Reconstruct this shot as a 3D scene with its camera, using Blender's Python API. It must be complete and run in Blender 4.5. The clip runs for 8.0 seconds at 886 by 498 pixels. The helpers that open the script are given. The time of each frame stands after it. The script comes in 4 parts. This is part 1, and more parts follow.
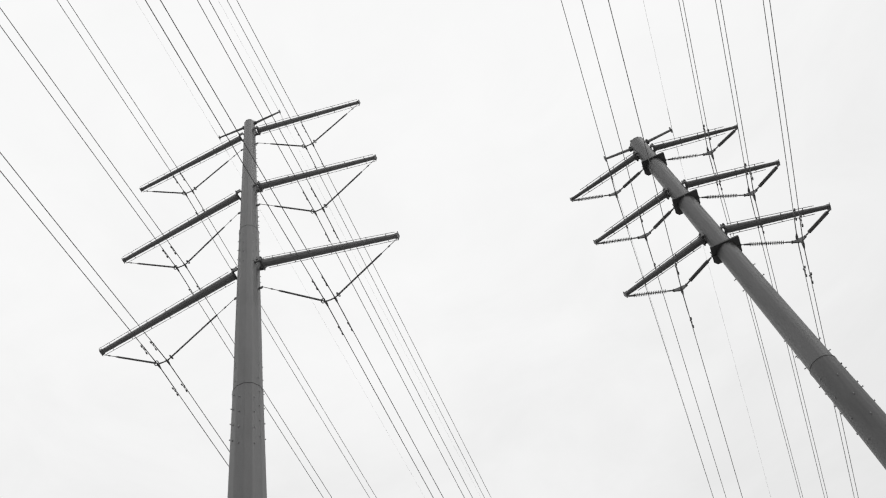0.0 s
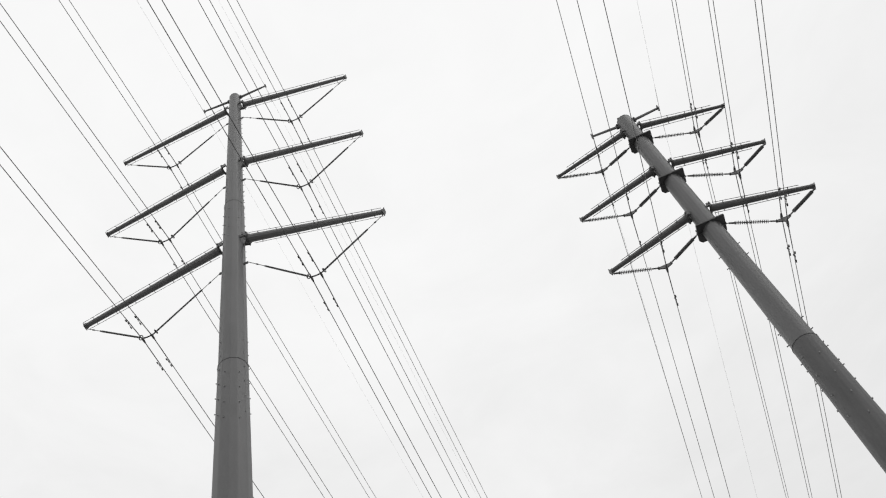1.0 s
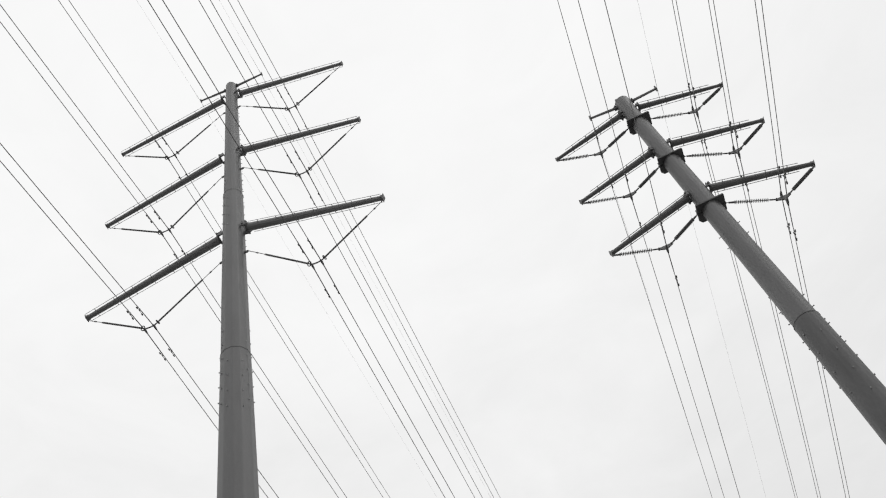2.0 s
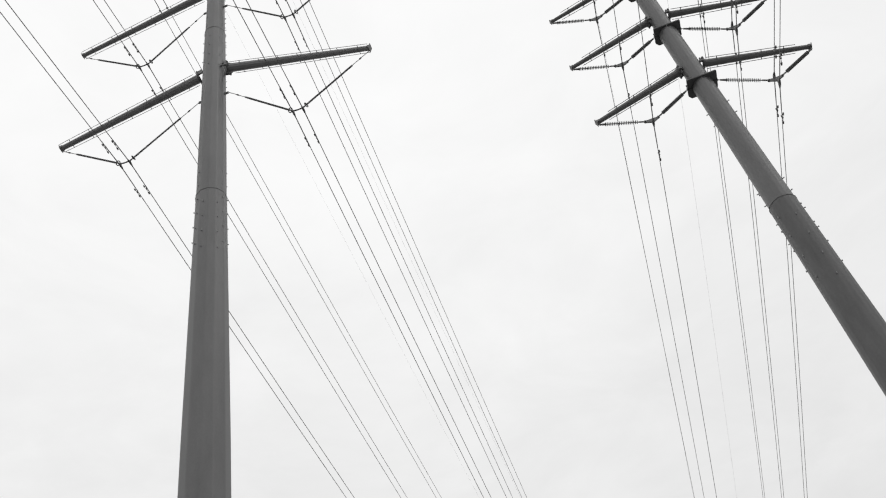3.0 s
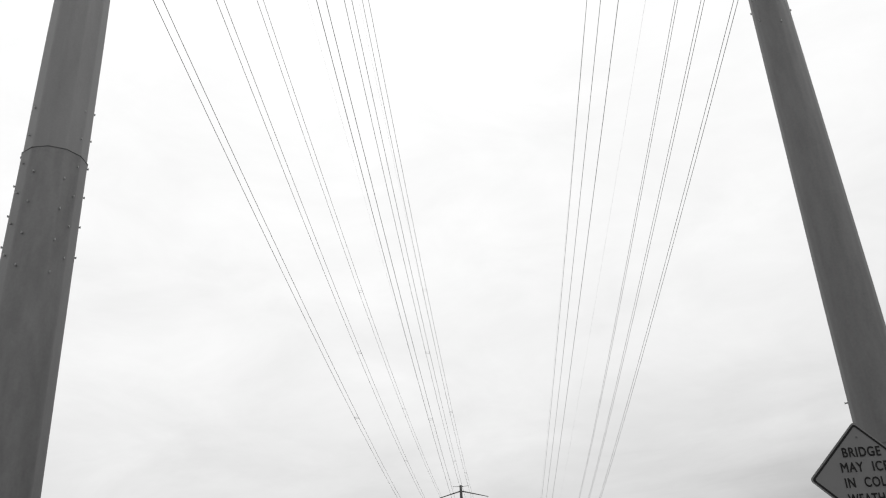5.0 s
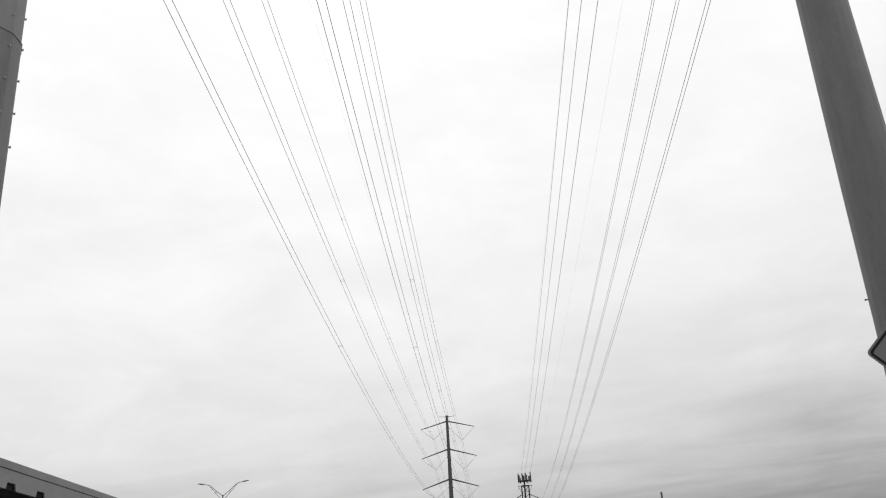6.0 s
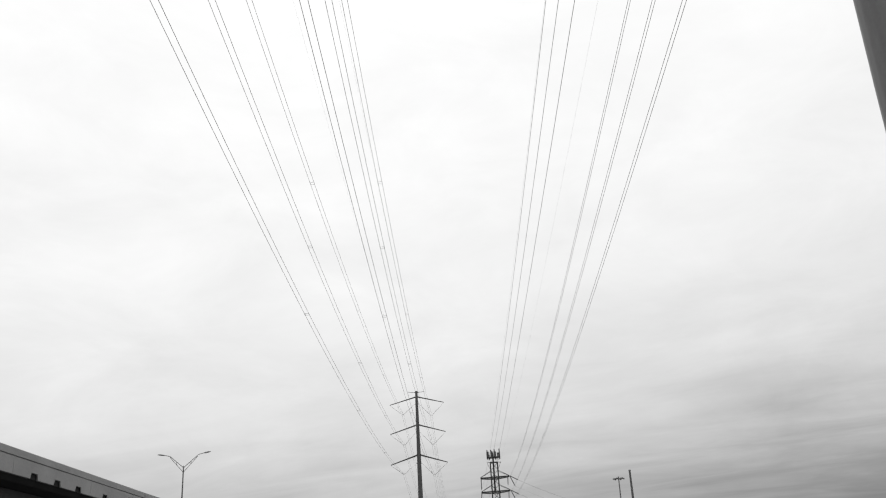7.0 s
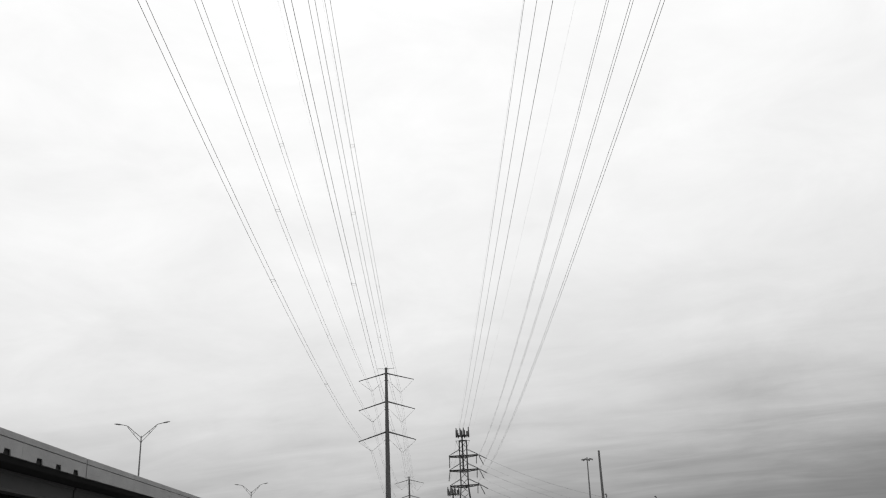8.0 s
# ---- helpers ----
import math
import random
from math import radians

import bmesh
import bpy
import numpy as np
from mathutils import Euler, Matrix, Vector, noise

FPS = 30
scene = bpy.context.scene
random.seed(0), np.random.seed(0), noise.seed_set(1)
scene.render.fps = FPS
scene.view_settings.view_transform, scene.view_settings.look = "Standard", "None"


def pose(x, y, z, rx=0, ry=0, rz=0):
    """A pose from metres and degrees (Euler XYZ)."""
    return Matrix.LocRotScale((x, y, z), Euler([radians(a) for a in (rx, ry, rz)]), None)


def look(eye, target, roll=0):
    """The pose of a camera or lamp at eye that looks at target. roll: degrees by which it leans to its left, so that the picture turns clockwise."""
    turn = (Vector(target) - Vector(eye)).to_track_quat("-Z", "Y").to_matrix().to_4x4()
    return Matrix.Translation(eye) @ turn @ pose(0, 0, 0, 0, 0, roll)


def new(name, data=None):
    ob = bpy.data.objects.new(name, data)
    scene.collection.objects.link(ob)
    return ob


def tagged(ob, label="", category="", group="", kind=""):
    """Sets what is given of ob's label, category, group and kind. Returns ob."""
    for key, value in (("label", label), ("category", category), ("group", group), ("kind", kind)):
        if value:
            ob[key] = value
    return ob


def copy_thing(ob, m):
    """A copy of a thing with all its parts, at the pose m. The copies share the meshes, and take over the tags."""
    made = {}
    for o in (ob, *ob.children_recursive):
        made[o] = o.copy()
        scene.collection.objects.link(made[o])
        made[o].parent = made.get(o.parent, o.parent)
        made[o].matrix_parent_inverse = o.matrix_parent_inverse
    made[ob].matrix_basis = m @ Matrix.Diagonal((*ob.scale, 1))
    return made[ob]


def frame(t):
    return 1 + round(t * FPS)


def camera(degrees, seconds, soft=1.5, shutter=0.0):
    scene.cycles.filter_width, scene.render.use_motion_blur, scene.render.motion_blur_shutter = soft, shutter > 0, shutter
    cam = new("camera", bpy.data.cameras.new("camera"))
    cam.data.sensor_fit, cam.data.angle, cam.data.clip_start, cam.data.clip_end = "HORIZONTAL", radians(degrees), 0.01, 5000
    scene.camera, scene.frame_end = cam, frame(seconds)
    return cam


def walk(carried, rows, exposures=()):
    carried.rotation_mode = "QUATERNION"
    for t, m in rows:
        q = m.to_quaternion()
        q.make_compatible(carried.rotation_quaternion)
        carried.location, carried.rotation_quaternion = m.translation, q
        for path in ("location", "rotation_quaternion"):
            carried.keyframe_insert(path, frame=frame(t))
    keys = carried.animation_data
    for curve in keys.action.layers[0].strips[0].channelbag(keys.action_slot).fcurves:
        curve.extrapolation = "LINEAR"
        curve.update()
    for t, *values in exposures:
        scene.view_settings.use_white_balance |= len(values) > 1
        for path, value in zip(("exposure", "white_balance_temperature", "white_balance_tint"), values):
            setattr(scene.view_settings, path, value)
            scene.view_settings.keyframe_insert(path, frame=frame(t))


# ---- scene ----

from collections import namedtuple

# ---------------------------------------------------------------- camera
cam = camera(52.38, 8.0, soft=1.15)
PATH = [
    (0, pose(0.000, 0.000, 1.500, 147.969, 10.086, 20.687)),
    (0.5, pose(-0.019, 0.000, 1.500, 146.905, 10.373, 19.950)),
    (1, pose(-0.050, 0.006, 1.500, 146.345, 10.649, 19.804)),
    (1.2, pose(-0.057, 0.013, 1.500, 146.037, 10.784, 19.994)),
    (2.3, pose(-0.083, 0.050, 1.500, 144.950, 11.445, 20.725)),
    (2.5, pose(-0.098, 0.075, 1.500, 143.243, 11.433, 20.001)),
    (2.7, pose(-0.142, 0.155, 1.500, 140.798, 11.099, 18.753)),
    (2.8, pose(-0.161, 0.199, 1.500, 139.720, 10.820, 18.310)),
    (2.9, pose(-0.178, 0.243, 1.500, 137.960, 10.287, 17.305)),
    (3, pose(-0.196, 0.290, 1.500, 136.160, 9.600, 16.410)),
    (3.1, pose(-0.219, 0.343, 1.500, 134.030, 8.860, 15.395)),
    (3.2, pose(-0.243, 0.400, 1.500, 131.000, 7.560, 13.755)),
    (3.3, pose(-0.262, 0.460, 1.500, 128.730, 6.670, 12.235)),
    (3.5, pose(-0.274, 0.595, 1.500, 124.418, 5.313, 9.765)),
    (3.7, pose(-0.274, 0.785, 1.500, 121.284, 4.351, 7.540)),
    (4, pose(-0.277, 1.070, 1.500, 118.872, 3.713, 5.875)),
    (4.2, pose(-0.274, 1.245, 1.500, 118.201, 3.175, 5.096)),
    (5.3, pose(-0.303, 3.036, 1.500, 115.924, 2.742, 4.027)),
    (5.5, pose(-0.306, 3.486, 1.500, 114.903, 2.920, 3.834)),
    (5.7, pose(-0.303, 4.050, 1.500, 113.977, 3.165, 3.609)),
    (6, pose(-0.306, 4.885, 1.500, 112.800, 3.278, 3.409)),
    (6.2, pose(-0.317, 5.550, 1.500, 112.264, 3.385, 3.021)),
    (6.5, pose(-0.330, 6.514, 1.500, 111.817, 3.218, 2.233)),
    (6.8, pose(-0.346, 7.510, 1.500, 111.593, 3.181, 1.741)),
    (7, pose(-0.356, 8.185, 1.500, 111.347, 2.978, 1.416)),
    (7.3, pose(-0.358, 9.300, 1.500, 110.783, 2.840, 0.837)),
    (7.5, pose(-0.363, 10.046, 1.500, 110.445, 2.544, 0.278)),
    (8, pose(-0.368, 11.999, 1.500, 110.022, 2.262, -0.653)),
]
walk(cam, PATH, exposures=[(0, -0.02), (2.5, -0.02), (3.0, 0.02), (3.5, 0.10), (4.0, 0.20), (5.3, 0.24), (8, 0.25)])

# ---------------------------------------------------------------- sky and sun
world = bpy.data.worlds.new("overcast_sky")
scene.world = world
world.use_nodes = True
wt = world.node_tree
wt.nodes.clear()


w_out = wt.nodes.new("ShaderNodeOutputWorld")
w_bg = wt.nodes.new("ShaderNodeBackground")
w_tc = wt.nodes.new("ShaderNodeTexCoord")
w_xyz = wt.nodes.new("ShaderNodeSeparateXYZ")
wt.links.new(w_tc.outputs["Generated"], w_xyz.inputs[0])


def wmath(op, a, b=None, clamp=False):
    n = wt.nodes.new("ShaderNodeMath")
    n.operation, n.use_clamp = op, clamp
    for i, s in enumerate((a, b)):
        if s is None:
            continue
        if isinstance(s, (int, float)):
            n.inputs[i].default_value = s
        else:
            wt.links.new(s, n.inputs[i])
    return n.outputs[0]


# cloud sheet seen in perspective: direction divided by its height
w_h = wmath("ADD", wmath("MAXIMUM", w_xyz.outputs["Z"], 0.0), 0.10)
w_vec = wt.nodes.new("ShaderNodeCombineXYZ")
wt.links.new(wmath("DIVIDE", w_xyz.outputs["X"], w_h), w_vec.inputs[0])
wt.links.new(wmath("DIVIDE", w_xyz.outputs["Y"], w_h), w_vec.inputs[1])
w_n1 = wt.nodes.new("ShaderNodeTexNoise")
w_n1.inputs["Scale"].default_value, w_n1.inputs["Detail"].default_value, w_n1.inputs["Roughness"].default_value = 0.8, 3.0, 0.42
w_n1.inputs["Distortion"].default_value = 0.6
w_n2 = wt.nodes.new("ShaderNodeTexNoise")
w_n2.inputs["Scale"].default_value, w_n2.inputs["Detail"].default_value, w_n2.inputs["Roughness"].default_value = 2.2, 6.0, 0.6
w_n2.inputs["Distortion"].default_value = 0.5
w_turn = wt.nodes.new("ShaderNodeMapping")
w_turn.inputs["Rotation"].default_value = (0, 0, radians(26))
w_long = wt.nodes.new("ShaderNodeMapping")
w_long.inputs["Scale"].default_value = (0.5, 1.1, 1.0)
wt.links.new(w_vec.outputs[0], w_turn.inputs[0])
wt.links.new(w_turn.outputs[0], w_long.inputs[0])
wt.links.new(w_vec.outputs[0], w_n1.inputs["Vector"])
wt.links.new(w_long.outputs[0], w_n2.inputs["Vector"])
w_cloud = wmath("ADD", wmath("MULTIPLY", wmath("SUBTRACT", w_n1.outputs["Fac"], 0.5), 0.10),
                wmath("MULTIPLY", wmath("SUBTRACT", w_n2.outputs["Fac"], 0.5), 0.22))
# thicker cloud towards the low eastern sky
w_u = wmath("ADD", wmath("SUBTRACT", w_xyz.outputs["Z"], wmath("MULTIPLY", wmath("MAXIMUM", w_xyz.outputs["X"], -0.1), 0.15)),
            wmath("MULTIPLY", w_cloud, 0.45))
w_ramp = wt.nodes.new("ShaderNodeValToRGB")
w_ramp.color_ramp.interpolation = "B_SPLINE"
stops = ((-0.1, 0.140), (-0.03, 0.165), (0.04, 0.25), (0.11, 0.465), (0.20, 0.665), (0.33, 0.785), (0.48, 0.84), (0.61, 0.872), (0.76, 0.95), (1.0, 0.99))
while len(w_ramp.color_ramp.elements) < len(stops):
    w_ramp.color_ramp.elements.new(0.5)
for el, (p, v) in zip(w_ramp.color_ramp.elements, stops):
    el.position, el.color = (p + 0.1) / 1.1, (v, v, v, 1)
wt.links.new(wmath("DIVIDE", wmath("ADD", w_u, 0.1), 1.1), w_ramp.inputs[0])
# soft billows all over the sheet, stronger where it is low
w_n3 = wt.nodes.new("ShaderNodeTexNoise")
w_n3.inputs["Scale"].default_value, w_n3.inputs["Detail"].default_value, w_n3.inputs["Roughness"].default_value = 5.5, 6.0, 0.6
w_n3.inputs["Distortion"].default_value = 0.4
w_map = wt.nodes.new("ShaderNodeMapping")
w_map.inputs["Scale"].default_value = (1.0, 1.0, 2.2)
wt.links.new(w_tc.outputs["Generated"], w_map.inputs[0])
wt.links.new(w_map.outputs[0], w_n3.inputs["Vector"])
w_low = wmath("SUBTRACT", 1.0, wmath("MULTIPLY", w_xyz.outputs["Z"], 0.82), True)
w_dim = wmath("MULTIPLY", wmath("MULTIPLY", wmath("SUBTRACT", w_n3.outputs["Fac"], 0.46), 0.42), w_low)
w_lit = wmath("SUBTRACT", 1.0, wmath("MAXIMUM", w_dim, -0.05))
w_mul = wt.nodes.new("ShaderNodeMix")
w_mul.data_type, w_mul.blend_type = "RGBA", "MULTIPLY"
w_mul.inputs["Factor"].default_value = 1.0
wt.links.new(w_ramp.outputs[0], w_mul.inputs["A"])
wt.links.new(w_lit, w_mul.inputs["B"])
# a thin share of clear-sky light behind the cloud, without its colour
w_sky = wt.nodes.new("ShaderNodeTexSky")
w_sky.sky_type, w_sky.sun_disc = "NISHITA", False
w_sky.sun_elevation, w_sky.sun_rotation = radians(56), radians(108)
w_bw = wt.nodes.new("ShaderNodeRGBToBW")
wt.links.new(w_sky.outputs[0], w_bw.inputs[0])
w_sum = wt.nodes.new("ShaderNodeMix")
w_sum.data_type = "RGBA"
w_sum.inputs["Factor"].default_value = 0.02
wt.links.new(w_mul.outputs["Result"], w_sum.inputs["A"])
wt.links.new(wmath("MULTIPLY", w_bw.outputs[0], 0.1), w_sum.inputs["B"])
wt.links.new(w_sum.outputs["Result"], w_bg.inputs["Color"])
w_bg.inputs["Strength"].default_value = 1.0
wt.links.new(w_bg.outputs[0], w_out.inputs[0])

sun = new("sun", bpy.data.lights.new("sun", "SUN"))
sun.data.energy, sun.data.angle, sun.data.color = 0.35, radians(40), (1.0, 0.995, 0.985)
sun.matrix_world = look((45, -15, 70), (0, 0, 0))

# ---------------------------------------------------------------- materials (the film is black and white)


def material(name, base, rough=0.6, metal=0.0, grain=30.0, grain_amount=0.12, stain=0.6, stain_amount=0.2,
             streak=(1, 1, 1), bump=0.0, bump_scale=60.0, per_piece=0.0):
    m = bpy.data.materials.new(name)
    m.use_nodes = True
    t = m.node_tree
    b = t.nodes["Principled BSDF"]
    tc = t.nodes.new("ShaderNodeTexCoord")
    mp = t.nodes.new("ShaderNodeMapping")
    mp.inputs["Scale"].default_value = streak
    t.links.new(tc.outputs["Object"], mp.inputs[0])
    fine = t.nodes.new("ShaderNodeTexNoise")
    fine.inputs["Scale"].default_value, fine.inputs["Detail"].default_value = grain, 4
    coarse = t.nodes.new("ShaderNodeTexNoise")
    coarse.inputs["Scale"].default_value, coarse.inputs["Detail"].default_value = stain, 5
    coarse.inputs["Roughness"].default_value = 0.62
    t.links.new(tc.outputs["Object"], fine.inputs["Vector"])
    t.links.new(mp.outputs[0], coarse.inputs["Vector"])

    def mth(op, a, c):
        n = t.nodes.new("ShaderNodeMath")
        n.operation = op
        for i, s in enumerate((a, c)):
            if isinstance(s, (int, float)):
                n.inputs[i].default_value = s
            else:
                t.links.new(s, n.inputs[i])
        return n.outputs[0]
    f = mth("MULTIPLY", mth("SUBTRACT", fine.outputs["Fac"], 0.5), 2 * grain_amount)
    c = mth("MULTIPLY", mth("SUBTRACT", coarse.outputs["Fac"], 0.5), 4 * stain_amount)
    v = mth("ADD", mth("ADD", f, c), 1.0)
    if per_piece:
        oi = t.nodes.new("ShaderNodeObjectInfo")
        v = mth("ADD", v, mth("MULTIPLY", mth("SUBTRACT", oi.outputs["Random"], 0.5), per_piece))
    v = mth("MULTIPLY", v, base)
    comb = t.nodes.new("ShaderNodeCombineColor")
    for i in range(3):
        t.links.new(v, comb.inputs[i])
    t.links.new(comb.outputs[0], b.inputs["Base Color"])
    b.inputs["Metallic"].default_value = metal
    t.links.new(mth("ADD", mth("MULTIPLY", c, 0.25), rough), b.inputs["Roughness"])
    if bump:
        bn = t.nodes.new("ShaderNodeBump")
        bn.inputs["Strength"].default_value, bn.inputs["Distance"].default_value = bump, 0.01
        nn = t.nodes.new("ShaderNodeTexNoise")
        nn.inputs["Scale"].default_value = bump_scale
        t.links.new(tc.outputs["Object"], nn.inputs["Vector"])
        t.links.new(nn.outputs["Fac"], bn.inputs["Height"])
        t.links.new(bn.outputs[0], b.inputs["Normal"])
    return m


STEEL = material("weathered_galvanized_steel", 0.158, 0.47, 0.30, 18, 0.10, 0.8, 0.17, (1.8, 1.8, 0.45), 0.10, 40)
STEEL_ARM = material("galvanized_arm_steel", 0.27, 0.6, 0.2, 22, 0.10, 0.8, 0.16, (1, 1, 1), 0.1, 40)
# darker, more mottled arm steel for the shorter pole
STEEL_ARM_DARK = material("darker_arm_steel", 0.18, 0.6, 0.2, 22, 0.12, 1.4, 0.24, (1, 1, 1), 0.1, 40)
STEEL_GREY = material("grey_stained_steel", 0.122, 0.50, 0.25, 16, 0.12, 1.0, 0.27, (1.8, 1.8, 0.45), 0.12, 40)
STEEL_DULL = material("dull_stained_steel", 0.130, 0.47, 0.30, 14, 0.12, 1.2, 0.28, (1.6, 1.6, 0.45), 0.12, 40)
STEEL_DARK = material("dark_steel_plate", 0.105, 0.6, 0.2, 30, 0.12, 1.4, 0.2, (1, 1, 1), 0.1, 40)
STEEL_OLD = material("old_darkened_steel", 0.078, 0.6, 0.2, 26, 0.10, 0.55, 0.16, (2.2, 2.2, 0.35), 0.12, 40)
TOWER_STEEL = material("dark_lattice_steel", 0.035, 0.65, 0.2, 26, 0.10, 0.55, 0.16)
LUG = material("lug_steel", 0.30, 0.6, 0.2, 30, 0.1, 2.0, 0.1)
HARDWARE = material("line_hardware", 0.16, 0.5, 0.4, 40, 0.12, 3.0, 0.12)
POLYMER = material("polymer_insulator", 0.15, 0.55, 0.0, 40, 0.1, 3.0, 0.12)
CONDUCTOR = material("stranded_aluminium", 0.22, 0.45, 0.75, 60, 0.12, 0.2, 0.12)
CONCRETE = material("weathered_concrete", 0.25, 0.85, 0.0, 9, 0.14, 0.8, 0.17, (0.8, 0.6, 0.9), 0.25, 30)
# girder and column concrete, darkened to paint in the shade under the deck
CONCRETE_GIRDER = material("shaded_girder_concrete", 0.04, 0.85, 0.0, 10, 0.14, 0.9, 0.3, (0.5, 0.25, 1.4), 0.25, 30)
# shade below the deck and inside the drains, painted as near-black concrete
SHADED_BLACK = material("shade_black_concrete", 0.02, 0.9, 0.0, 12, 0.15, 0.7, 0.25, (1, 1, 1), 0.3, 25)
ASPHALT = material("asphalt", 0.05, 0.9, 0.0, 60, 0.2, 0.3, 0.15, (1, 1, 1), 0.3, 80)
SIGN_FACE = material("retroreflective_sign_sheet", 0.138, 0.45, 0.0, 90, 0.05, 2.5, 0.06)
SIGN_INK = material("black_sign_ink", 0.012, 0.65, 0.0, 60, 0.05, 4.0, 0.05)
for matte in (SIGN_INK, SHADED_BLACK):
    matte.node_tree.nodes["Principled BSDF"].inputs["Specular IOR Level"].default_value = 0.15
SIGN_BACK = material("bare_aluminium", 0.45, 0.4, 0.6, 60, 0.05, 4.0, 0.05)
LAMP_METAL = material("lamp_pole_metal", 0.16, 0.5, 0.4, 30, 0.1, 0.8, 0.1)
ANTENNA = material("antenna_housing", 0.07, 0.5, 0.0, 30, 0.08, 1.0, 0.1)
GROUND = material("dry_grass_verge", 0.20, 0.95, 0.0, 6.0, 0.3, 0.05, 0.25, (1, 1, 1), 0.5, 9)

# ---------------------------------------------------------------- mesh helpers


def part(name, bm, mat, parent, label=""):
    me = bpy.data.meshes.new(name)
    bm.to_mesh(me)
    bm.free()
    me.materials.append(mat)
    ob = new(name, me)
    ob.parent = parent
    if label:
        tagged(ob, label)
    return ob


def shared(name, me, parent, m):
    """One more part on a mesh that already exists."""
    ob = new(name, me)
    ob.parent = parent
    ob.matrix_basis = m
    return ob


def mesh_of(name, bm, mat):
    me = bpy.data.meshes.new(name)
    bm.to_mesh(me)
    bm.free()
    me.materials.append(mat)
    return me


def thing(name, label, category, m=None, group="", kind=""):
    ob = new(name)
    ob.empty_display_size = 0.3
    if m is not None:
        ob.matrix_basis = m
    return tagged(ob, label, category, group, kind)


def frame_of(d):
    d = Vector(d).normalized()
    up = Vector((0, 0, 1)) if abs(d.z) < 0.95 else Vector((0, 1, 0))
    a = d.cross(up).normalized()
    return a, a.cross(d).normalized()


def tube(bm, p0, p1, r0, r1=None, n=8, turn=0.0, caps=True):
    """A straight tapered tube of n sides."""
    p0, p1 = Vector(p0), Vector(p1)
    r1 = r0 if r1 is None else r1
    a, b = frame_of(p1 - p0)
    rings = []
    for p, r in ((p0, r0), (p1, r1)):
        rings.append([bm.verts.new(p + (a * math.cos(turn + 2 * math.pi * i / n) + b * math.sin(turn + 2 * math.pi * i / n)) * r)
                      for i in range(n)])
    for i in range(n):
        j = (i + 1) % n
        bm.faces.new((rings[0][i], rings[0][j], rings[1][j], rings[1][i]))
    if caps:
        bm.faces.new(list(reversed(rings[0])))
        bm.faces.new(rings[1])
    return rings


def sweep(bm, points, r, n=6, caps=True):
    """A round tube along a line of points; r is one radius or one for each point."""
    pts = [Vector(p) for p in points]
    last = None
    a = None
    for k, p in enumerate(pts):
        d = (pts[min(k + 1, len(pts) - 1)] - pts[max(k - 1, 0)]).normalized()
        if a is None:
            a, b = frame_of(d)
        else:
            a = (a - d * a.dot(d)).normalized()
            b = a.cross(d).normalized()
        rr = r[k] if isinstance(r, (list, tuple)) else r
        ring = [bm.verts.new(p + (a * math.cos(2 * math.pi * i / n) + b * math.sin(2 * math.pi * i / n)) * rr) for i in range(n)]
        if last:
            for i in range(n):
                j = (i + 1) % n
                bm.faces.new((last[i], last[j], ring[j], ring[i]))
        elif caps:
            bm.faces.new(list(reversed(ring)))
        last = ring
    if caps:
        bm.faces.new(last)


def box(bm, centre, size, m=None, bevel=0.0):
    mm = Matrix.Translation(centre) @ Matrix.Diagonal((*size, 1))
    if m is not None:
        mm = m @ mm
    r = bmesh.ops.create_cube(bm, size=1.0, matrix=mm)
    if bevel:
        es = list({e for v in r["verts"] for e in v.link_edges})
        bmesh.ops.bevel(bm, geom=es, offset=bevel, segments=1, affect="EDGES")


def beam(bm, p0, p1, w, h):
    """A square bar from p0 to p1."""
    p0, p1 = Vector(p0), Vector(p1)
    a, b = frame_of(p1 - p0)
    m = Matrix((a, (p1 - p0).normalized(), b)).transposed().to_4x4()
    m.translation = (p0 + p1) / 2
    box(bm, (0, 0, 0), (w, (p1 - p0).length, h), m)


def ngon_shaft(bm, levels, n=12, fold=0.0):
    """A many-sided upright shaft; levels: (height, radius). With fold its corners are bent round, as pressed plate is."""
    half = math.pi / n
    bends = [(-fold * half, math.cos(half) / math.cos(half - fold * half)), (0.0, 1.0 - fold * 0.012 * (12 / n) ** 2),
             (fold * half, math.cos(half) / math.cos(half - fold * half))] if fold else [(0.0, 1.0)]
    corners = [(half + 2 * half * i + da, k) for i in range(n) for da, k in bends]
    last = None
    for z, r in levels:
        ring = [bm.verts.new((math.cos(a) * r * k, math.sin(a) * r * k, z)) for a, k in corners]
        if last:
            for i in range(len(ring)):
                j = (i + 1) % len(ring)
                bm.faces.new((last[i], last[j], ring[j], ring[i])).smooth = fold > 0
        else:
            bm.faces.new(list(reversed(ring)))
        last = ring
    bm.faces.new(last)
    for e in bm.edges:
        # only the upright bends are shaded round
        e.smooth = abs(e.verts[0].co.z - e.verts[1].co.z) > 1e-4


# ---------------------------------------------------------------- ground
bm = bmesh.new()
bmesh.ops.create_grid(bm, x_segments=60, y_segments=60, size=2500)
ground = new("ground", mesh_of("ground", bm, GROUND))
tagged(ground, "flat dry grass verge reaching to the horizon", "ground", kind="structure")

# the second, wide strip is unseen, added to cut bounced light on the girders
for x0, x1, what in ((-4.6, 2.3, "grey asphalt road lane that the camera travels along"), (-52.0, -16.6, "wide dark asphalt sheet added unseen to dim the bridge underside")):
    bm = bmesh.new()
    box(bm, ((x0 + x1) / 2, 300, 0.0), (x1 - x0, 1400, 0.03))
    road = new("road", mesh_of("road", bm, ASPHALT))
    tagged(road, what, "road", kind="structure")

